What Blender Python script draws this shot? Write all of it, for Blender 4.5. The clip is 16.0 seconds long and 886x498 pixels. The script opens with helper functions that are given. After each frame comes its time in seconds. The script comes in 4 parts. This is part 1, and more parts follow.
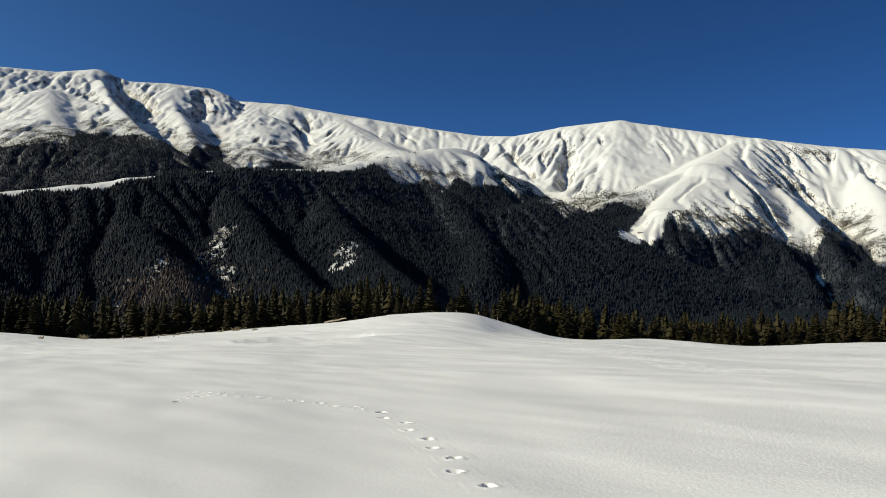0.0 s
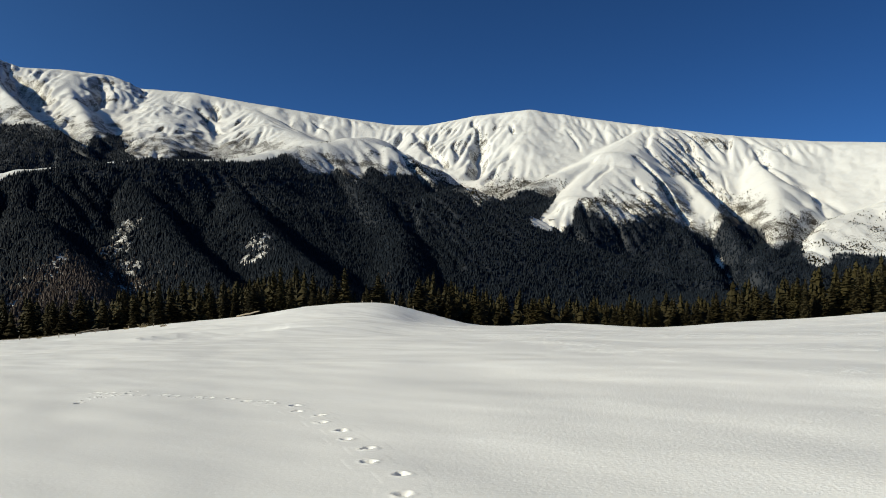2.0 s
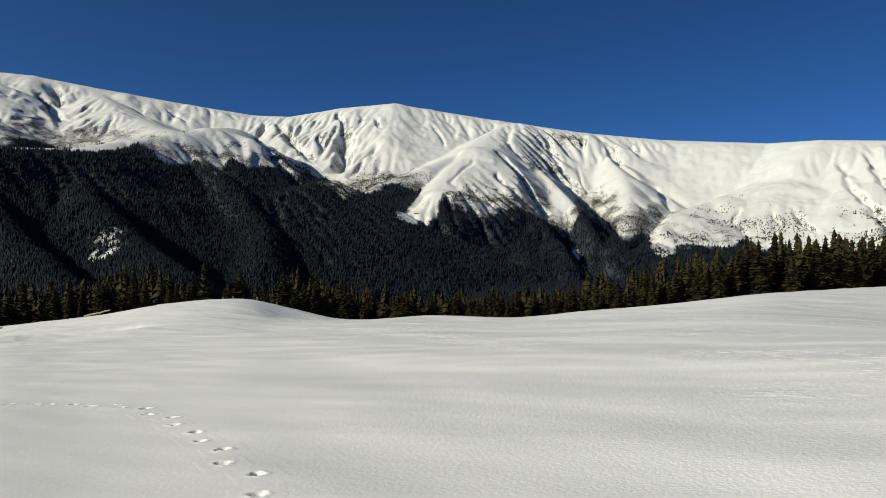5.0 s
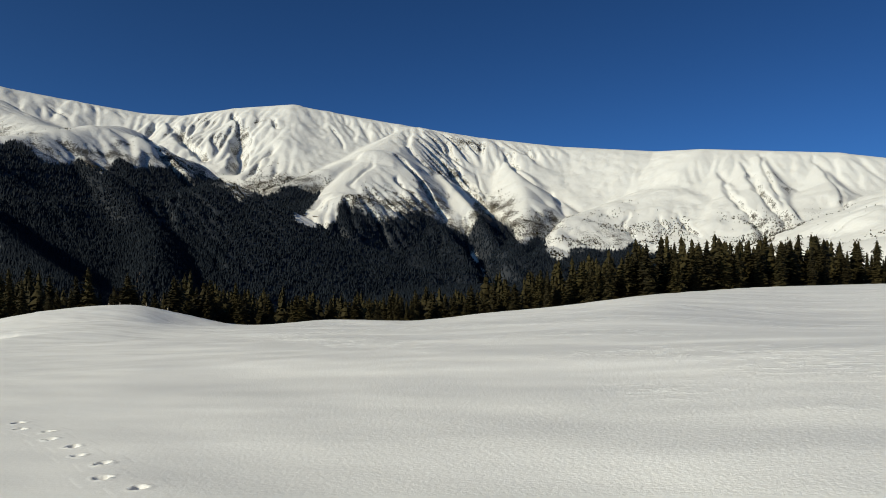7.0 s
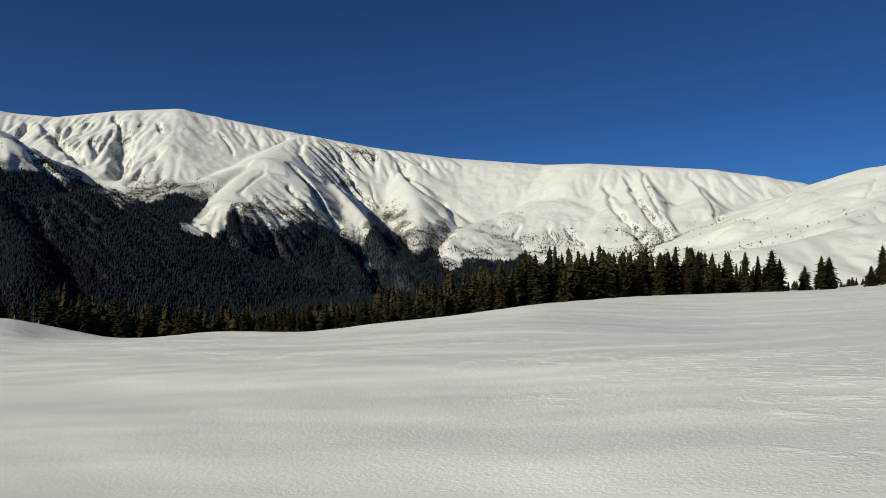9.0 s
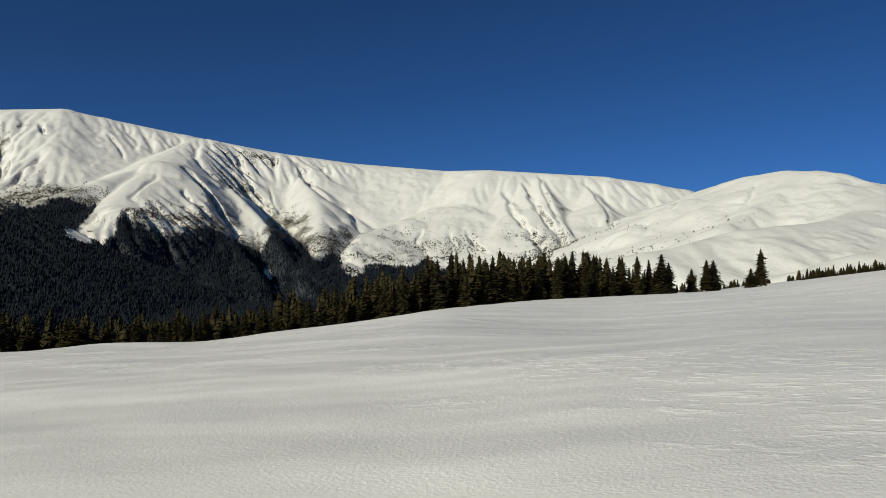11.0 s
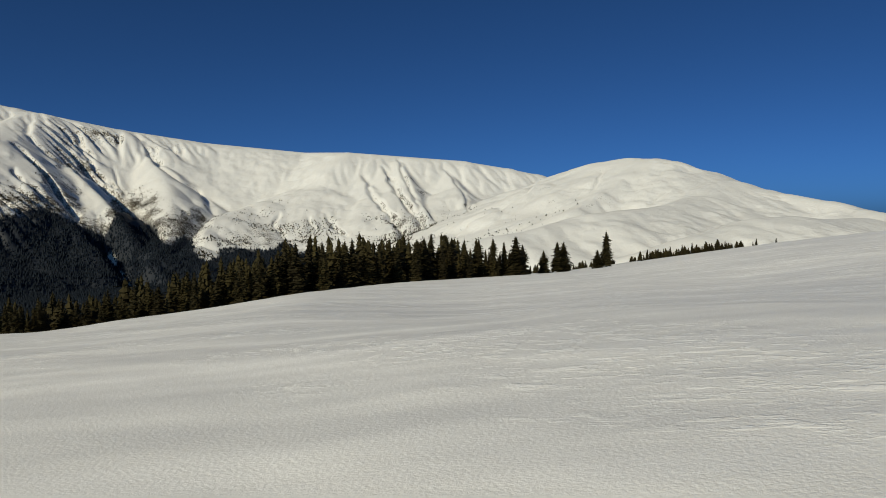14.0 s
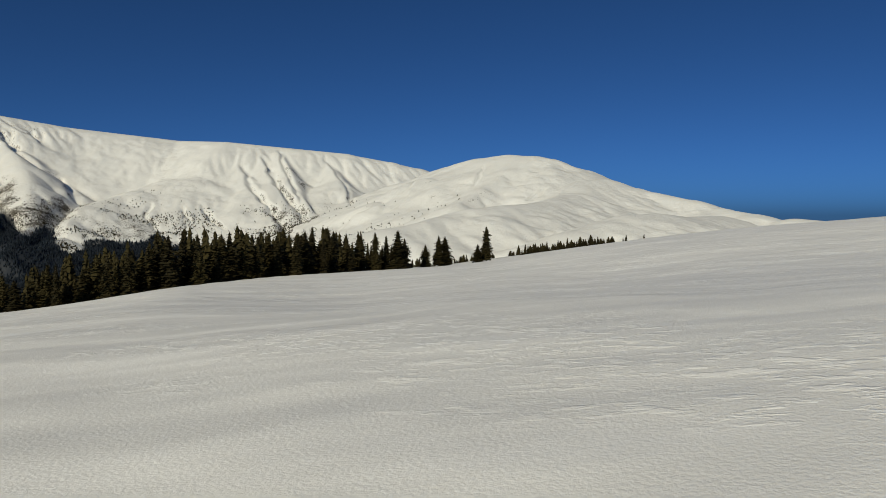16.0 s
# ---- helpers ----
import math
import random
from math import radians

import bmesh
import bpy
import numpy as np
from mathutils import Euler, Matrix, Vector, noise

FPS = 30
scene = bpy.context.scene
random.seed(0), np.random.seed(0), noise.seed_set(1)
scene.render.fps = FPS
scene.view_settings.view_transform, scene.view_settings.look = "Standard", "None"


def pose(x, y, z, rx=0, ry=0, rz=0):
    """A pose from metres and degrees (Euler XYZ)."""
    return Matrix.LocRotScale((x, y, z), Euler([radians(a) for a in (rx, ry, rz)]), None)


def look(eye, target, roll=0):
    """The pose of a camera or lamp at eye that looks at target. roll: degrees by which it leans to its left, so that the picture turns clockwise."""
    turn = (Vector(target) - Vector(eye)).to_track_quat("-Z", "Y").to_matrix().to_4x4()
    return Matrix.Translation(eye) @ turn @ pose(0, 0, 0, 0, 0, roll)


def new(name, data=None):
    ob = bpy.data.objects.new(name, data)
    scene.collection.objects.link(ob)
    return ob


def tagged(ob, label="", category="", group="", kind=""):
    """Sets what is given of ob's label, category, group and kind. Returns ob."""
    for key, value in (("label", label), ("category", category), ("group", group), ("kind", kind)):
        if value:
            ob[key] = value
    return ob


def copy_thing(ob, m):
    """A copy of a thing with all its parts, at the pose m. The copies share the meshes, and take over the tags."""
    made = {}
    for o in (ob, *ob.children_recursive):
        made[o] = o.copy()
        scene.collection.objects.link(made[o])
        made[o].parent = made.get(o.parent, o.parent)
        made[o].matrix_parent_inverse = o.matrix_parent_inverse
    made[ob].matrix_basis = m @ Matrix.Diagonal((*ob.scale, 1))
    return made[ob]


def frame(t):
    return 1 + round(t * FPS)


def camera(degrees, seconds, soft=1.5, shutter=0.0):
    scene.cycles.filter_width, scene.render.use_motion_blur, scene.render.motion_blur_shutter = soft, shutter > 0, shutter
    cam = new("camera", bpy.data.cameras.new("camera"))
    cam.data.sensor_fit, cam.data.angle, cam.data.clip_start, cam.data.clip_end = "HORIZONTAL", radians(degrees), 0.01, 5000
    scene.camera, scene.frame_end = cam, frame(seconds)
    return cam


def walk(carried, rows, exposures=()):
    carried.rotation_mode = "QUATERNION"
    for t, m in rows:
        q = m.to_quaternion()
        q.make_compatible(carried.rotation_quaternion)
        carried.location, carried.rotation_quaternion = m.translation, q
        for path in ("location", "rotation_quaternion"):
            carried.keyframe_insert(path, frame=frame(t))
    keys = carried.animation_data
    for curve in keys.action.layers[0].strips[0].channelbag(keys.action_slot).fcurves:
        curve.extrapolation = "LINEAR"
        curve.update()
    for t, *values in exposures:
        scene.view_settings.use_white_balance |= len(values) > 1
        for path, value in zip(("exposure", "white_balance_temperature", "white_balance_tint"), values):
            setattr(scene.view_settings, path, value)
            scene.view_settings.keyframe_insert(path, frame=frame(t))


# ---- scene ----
# ---------------------------------------------------------------- camera
EYE, ARM = 1.6, 0.47
# The phone turns round its holder: seconds, yaw, pitch, roll
TURNS = [
    (0.0, -0.00, 0.00, 0.00),
    (0.5, -1.61, -0.14, 0.51),
    (1.0, -3.13, -0.40, 0.67),
    (1.5, -4.77, -0.61, 0.89),
    (2.0, -6.44, -0.86, 0.97),
    (2.5, -8.32, -1.10, 0.78),
    (3.0, -10.20, -1.26, 0.73),
    (5.5, -18.34, -1.64, 1.21),
    (6.0, -20.32, -1.73, 1.18),
    (6.5, -22.28, -1.61, 1.13),
    (7.0, -24.14, -1.43, 1.01),
    (7.5, -26.12, -1.36, 0.80),
    (8.0, -28.31, -1.24, 0.74),
    (8.5, -30.35, -1.04, 0.71),
    (9.0, -32.19, -0.78, 0.64),
    (11.5, -41.55, -0.70, 0.83),
    (12.0, -43.56, -1.06, 0.74),
    (12.5, -45.36, -1.25, 0.89),
    (13.0, -46.92, -1.37, 0.95),
    (13.5, -48.31, -1.61, 1.01),
    (14.0, -50.15, -1.89, 0.86),
    (14.5, -52.37, -2.05, 0.63),
    (15.0, -54.69, -2.05, 0.48),
    (15.5, -56.86, -2.16, 0.26),
    (16.0, -59.02, -2.44, 0.17),
]
cam = camera(60.7, 16.0, soft=0.6)
walk(cam, [(t, pose(-ARM * math.sin(radians(a)), ARM * (math.cos(radians(a)) - 1), EYE, 90 + p, l, a)) for t, a, p, l in TURNS],
     [(0.0, 0.22, 6450, 10), (5.5, 0.04, 6450, 10), (9.0, -0.10, 6500, 10), (12.5, -0.23, 6580, 10), (16.0, -0.36, 6680, 10)])

# ---------------------------------------------------------------- light
SUN_AZ, SUN_EL = 93.0, 29.0  # degrees to the left of straight ahead, degrees up
world = bpy.data.worlds.new("sky")
scene.world = world
world.use_nodes = True
wn, wl = world.node_tree.nodes, world.node_tree.links
sky = wn.new("ShaderNodeTexSky")
sky.sky_type, sky.sun_disc = "NISHITA", False
sky.sun_elevation, sky.sun_rotation = radians(SUN_EL), radians(-SUN_AZ)
sky.altitude, sky.air_density, sky.dust_density, sky.ozone_density = 2550, 0.29, 10.0, 2.5
wn["Background"].inputs["Strength"].default_value = 0.104
deep = wn.new("ShaderNodeMix")  # thin, dry mountain air: a deeper blue
deep.data_type, deep.blend_type = "RGBA", "MULTIPLY"
deep.inputs["Factor"].default_value = 1.0
deep.inputs[7].default_value = (0.305, 0.715, 1.06, 1)
wl.new(sky.outputs["Color"], deep.inputs[6])
wl.new(deep.outputs[2], wn["Background"].inputs["Color"])
lamp = bpy.data.lights.new("sun", "SUN")
lamp.energy, lamp.angle, lamp.color = 4.5, radians(0.53), (1.0, 0.905, 0.655)
sun = new("sun", lamp)
sun.matrix_world = look((-900 * math.sin(radians(SUN_AZ)), 900 * math.cos(radians(SUN_AZ)), 900 * math.tan(radians(SUN_EL))), (0, 0, 0))


# ---------------------------------------------------------------- materials
class Nodes:
    """A small builder of node materials."""

    def __init__(self, name, rough=0.8):
        self.mat = bpy.data.materials.new(name)
        self.mat.use_nodes = True
        self.n, self.l = self.mat.node_tree.nodes, self.mat.node_tree.links
        self.bsdf = self.n["Principled BSDF"]
        self.bsdf.inputs["Roughness"].default_value = rough
        self.pos = self.add("ShaderNodeTexCoord").outputs["Object"]

    def add(self, kind):
        return self.n.new(kind)

    def put(self, socket, value):
        if hasattr(value, "is_output"):
            self.l.new(value, socket)
        else:
            socket.default_value = value

    def noise(self, scale, detail=4, stretch=None, turn=0.0, where=None, rough=0.55):
        at = where or self.pos
        if stretch:
            m = self.add("ShaderNodeMapping")
            m.vector_type = "TEXTURE"
            m.inputs["Scale"].default_value = [1 / s for s in stretch]
            m.inputs["Rotation"].default_value = (0, 0, turn)
            self.put(m.inputs["Vector"], at)
            at = m.outputs[0]
        t = self.add("ShaderNodeTexNoise")
        self.put(t.inputs["Vector"], at)
        t.inputs["Scale"].default_value, t.inputs["Detail"].default_value, t.inputs["Roughness"].default_value = scale, detail, rough
        return t.outputs["Fac"]

    def math(self, op, a, b=0.0):
        m = self.add("ShaderNodeMath")
        m.operation = op
        self.put(m.inputs[0], a), self.put(m.inputs[1], b)
        return m.outputs[0]

    def span(self, v, a, b, c=0.0, d=1.0):
        m = self.add("ShaderNodeMapRange")
        self.put(m.inputs[0], v)
        for i, k in enumerate((a, b, c, d)):
            self.put(m.inputs[i + 1], k)
        return m.outputs[0]

    def mix(self, fac, a, b):
        m = self.add("ShaderNodeMix")
        m.data_type = "RGBA"
        self.put(m.inputs["Factor"], fac)
        self.put(m.inputs[6], (*a, 1) if isinstance(a, tuple) else a)
        self.put(m.inputs[7], (*b, 1) if isinstance(b, tuple) else b)
        return m.outputs[2]

    def attr(self, name):
        a = self.add("ShaderNodeAttribute")
        a.attribute_name = name
        return a.outputs["Fac"]

    def bump(self, height, distance, strength=1.0, after=None):
        b = self.add("ShaderNodeBump")
        b.inputs["Distance"].default_value, b.inputs["Strength"].default_value = distance, strength
        self.put(b.inputs["Height"], height)
        if after is not None:
            self.put(b.inputs["Normal"], after)
        return b.outputs[0]

    def done(self, color, normal=None):
        self.put(self.bsdf.inputs["Base Color"], (*color, 1) if isinstance(color, tuple) else color)
        if normal is not None:
            self.put(self.bsdf.inputs["Normal"], normal)
        return self.mat


def snow_field():
    m = Nodes("field_snow", 0.5)
    big = m.noise(0.05, 5)
    # wind-cut ridges in loose fields on the open side, broad drifts, and a coarse frozen crust
    ridge = m.span(m.noise(3.0, 6, (0.75, 1.4, 1), -1.05, rough=0.6), 0.51, 0.63)
    place = m.add("ShaderNodeSeparateXYZ")
    m.put(place.inputs[0], m.pos)
    windward = m.span(place.outputs["X"], 1.5, 6.5, -0.35, 0.0)
    patch = m.span(m.math("ADD", m.noise(0.10, 4, (0.8, 1.4, 1), -1.0), windward), 0.46, 0.55)
    ridges = m.math("MULTIPLY", ridge, patch)
    color = m.mix(m.span(big, 0.35, 0.65), (0.79, 0.785, 0.775), (0.85, 0.84, 0.825))
    # fresher snow blown into long pale drifts
    drift = m.span(m.noise(0.16, 5, (0.45, 1.8, 1), -0.8, rough=0.6), 0.52, 0.68)
    color = m.mix(m.math("MULTIPLY", drift, 0.8), color, (0.96, 0.955, 0.945))
    # sunlit ridge crests: their brightness is painted paler here, besides the bump
    color = m.mix(m.math("MULTIPLY", ridges, 0.9), color, (0.97, 0.965, 0.95))
    b = m.bump(m.noise(0.10, 3, (0.7, 1.4, 1), -0.9), 1.2, 0.5)
    b = m.bump(m.noise(0.6, 3, (0.8, 1.2, 1), -0.9), 0.06, 0.3, b)
    b = m.bump(ridges, 0.04, 0.42, b)
    grain = m.math("MULTIPLY", m.noise(22, 3, rough=0.6), m.span(place.outputs["X"], 0.0, 4.0, 0.28, 1.0))
    b = m.bump(m.noise(6, 2, rough=0.5), 0.010, 0.2, b)
    b = m.bump(grain, 0.013, 0.7, b)
    return m.done(color, b)


def mountain_snow():
    m = Nodes("mountain_snow", 0.65)
    color = m.mix(m.noise(0.01, 4), (0.69, 0.69, 0.68), (0.76, 0.755, 0.74))
    scrub = m.attr("scrub")
    speck = m.math("ADD", m.noise(0.24, 4, rough=0.75), m.math("MULTIPLY", m.noise(0.02, 4), 0.55))
    tint = m.mix(m.noise(0.06, 3), (0.03, 0.03, 0.026), (0.095, 0.078, 0.058))
    color = m.mix(m.span(m.math("ADD", speck, scrub), 1.315, 1.36), color, tint)
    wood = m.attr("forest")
    # snow under the trees is painted near black: their shade, in the colour
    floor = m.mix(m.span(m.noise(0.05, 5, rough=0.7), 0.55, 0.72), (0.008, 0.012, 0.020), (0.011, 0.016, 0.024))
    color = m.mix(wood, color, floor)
    bare = m.math("SUBTRACT", 1.0, wood)
    b = m.bump(m.math("MULTIPLY", m.noise(0.045, 6, rough=0.66), bare), 4.5, 0.33)
    b = m.bump(m.math("MULTIPLY", m.noise(0.14, 5, rough=0.72), bare), 2.2, 0.42, b)
    return m.done(color, b)


def conifer(name, a, b):
    m = Nodes(name, 0.8)
    m.bsdf.inputs["Specular IOR Level"].default_value = 0.12
    o = m.add("ShaderNodeObjectInfo").outputs["Random"]
    g = m.add("ShaderNodeNewGeometry").outputs["Random Per Island"]
    f = m.math("ADD", m.math("MULTIPLY", o, 0.4), m.math("MULTIPLY", g, 0.6))
    return m.done(m.mix(f, a, b))


def bark():
    m = Nodes("bark", 0.9)
    return m.done(m.mix(m.noise(6, 4, (1, 1, 0.2)), (0.06, 0.045, 0.035), (0.14, 0.11, 0.085)))


SNOW, MOUNTAIN = snow_field(), mountain_snow()
NEEDLES = conifer("spruce_needles", (0.0145, 0.012, 0.0052), (0.044, 0.0355, 0.0125))
# the blue haze of the distance is put into the far needles' colour
HAZED_NEEDLES = conifer("hazed_spruce_needles", (0.008, 0.0128, 0.0205), (0.0105, 0.0155, 0.0235))
BARK = bark()


# ---------------------------------------------------------------- the shape of the land
def hashed(ix, iy, seed):
    h = (ix * 374761393 + iy * 668265263 + seed * 1274126177) & 0x7FFFFFFF
    h = ((h ^ (h >> 13)) * 1103515245 + 12345) & 0x7FFFFFFF
    h = ((h ^ (h >> 15)) * 747796405 + 2891336453) & 0x7FFFFFFF
    return ((h >> 8) & 0xFFFF) / 32767.5 - 1.0


def ripple(x, y, seed=0):
    """Smooth value noise, -1 to 1."""
    ix, iy = np.floor(x).astype(np.int64), np.floor(y).astype(np.int64)
    fx, fy = x - ix, y - iy
    fx, fy = fx ** 3 * (fx * (fx * 6 - 15) + 10), fy ** 3 * (fy * (fy * 6 - 15) + 10)
    a, b = hashed(ix, iy, seed), hashed(ix + 1, iy, seed)
    c, d = hashed(ix, iy + 1, seed), hashed(ix + 1, iy + 1, seed)
    return (a * (1 - fx) + b * fx) * (1 - fy) + (c * (1 - fx) + d * fx) * fy


def fbm(x, y, seed=0, octaves=4, gain=0.5):
    total, amp = 0.0, 1.0
    for k in range(octaves):
        total = total + amp * ripple(x, y, seed + 17 * k)
        x, y, amp = x * 2.03 + 3.1, y * 2.03 + 1.7, amp * gain
    return total


def ease(x, a, b):
    t = np.clip((x - a) / (b - a), 0, 1)
    return t * t * (3 - 2 * t)


def table(az, rows):
    """Smooth curve through rows of azimuth and value, azimuth falling."""
    k = np.array(rows, float)[::-1]
    x, y = k[:, 0], k[:, 1]
    m = np.gradient(y, x)
    i = np.clip(np.searchsorted(x, az) - 1, 0, len(x) - 2)
    h = x[i + 1] - x[i]
    t = np.clip((az - x[i]) / h, 0, 1)
    return ((1 + 2 * t) * (1 - t) ** 2 * y[i] + t * (1 - t) ** 2 * h * m[i]
            + t * t * (3 - 2 * t) * y[i + 1] + t * t * (t - 1) * h * m[i + 1])


# brow of the snowfield: degrees to the left, degrees above the eye's level
BROW = [(180, -3), (120, -3.4), (60, -4.4), (40, -4.9), (30.4, -5.41), (25.7, -6.08), (18, -6.04), (12.8, -5.74), (7.8, -5.45), (4, -4.98), (0.2, -4.78),
        (-2.4, -4.91), (-5, -5.61), (-8.1, -6.46), (-16.1, -6.53), (-21.5, -6.76), (-28.1, -6.23), (-33.5, -5.74), (-39.5, -4.95),
        (-45, -4.46), (-50.7, -4.18), (-57.1, -3.84), (-61, -3.5), (-66.1, -2.74), (-72.3, -1.87), (-80.1, -0.9), (-89.4, -0.12), (-110, 0.6), (-140, 0), (-180, -3)]
# the same slope without its hump and hollow
BROAD = [(180, -3), (120, -3.4), (60, -4.9), (30, -5.8), (10, -6.0), (-10, -6.2), (-25, -6.4), (-33, -5.85), (-40, -5.1), (-50, -4.25), (-60, -3.6), (-72, -1.95), (-80, -0.95), (-90, -0.15), (-110, 0.5), (-140, 0), (-180, -3)]
REACH = [(180, 200), (60, 130), (12, 125), (0, 105), (-10, 140), (-21, 150), (-45, 150), (-53, 190), (-62, 265), (-90, 300), (-120, 260), (-180, 200)]
# tops of the spruces behind the brow
TOPS = [(180, -2.6), (60, -2.4), (40, -2.5), (30, -2.7), (22, -3.7), (15, -3.1), (8, -2.5), (1, -2.2), (-4.5, -2.9), (-11, -4.2), (-16, -4.8), (-21, -4.7),
        (-26, -4.3), (-30.5, -3.2), (-35.6, -2.15), (-38.5, -1.25), (-43, -1.0), (-49, -0.9), (-56, -1.0), (-70, -1.0), (-180, -2)]
FLOOR = [(180, -60), (60, -120), (-26, -140), (-35, -135), (-45, -110), (-54, -75), (-60, -60), (-90, -40), (-180, -60)]

# crest lines: degrees to the left, degrees up, metres away
MAIN = [(44, 11, 4500), (30.4, 11.73, 4500), (27, 11.75, 4450), (24.6, 12.16, 4400), (23.4, 11.5, 4350), (19.9, 11.6, 4300), (17.4, 11.45, 4300), (15.8, 10.7, 4250), (11.6, 10.57, 4100),
        (6.1, 9.78, 3900), (1.9, 9.16, 3800), (-2.8, 8.49, 3700), (-5.4, 8.42, 3600), (-9.2, 9.05, 3550), (-13.1, 9.38, 3500), (-15.3, 8.97, 3480),
        (-20.7, 8.0, 3420), (-27.1, 6.86, 3400), (-32.9, 6.05, 3400), (-39.9, 5.43, 3350), (-43.1, 5.44, 3200), (-51.6, 4.72, 3150), (-54.9, 4.12, 3150), (-56.9, 3.66, 3170),
        (-58, 3.02, 3200), (-62, 2.0, 3200)]
RIDGE = [(44, 3.0, 1600), (30.4, 3.72, 1700), (25.7, 4.38, 1750), (22.1, 5.0, 1800), (15.2, 5.85, 1900), (9.5, 5.9, 2000), (5.7, 6.62, 2200),
         (2.7, 7.19, 2350), (0.4, 7.55, 2450), (-0.7, 7.6, 2560)]
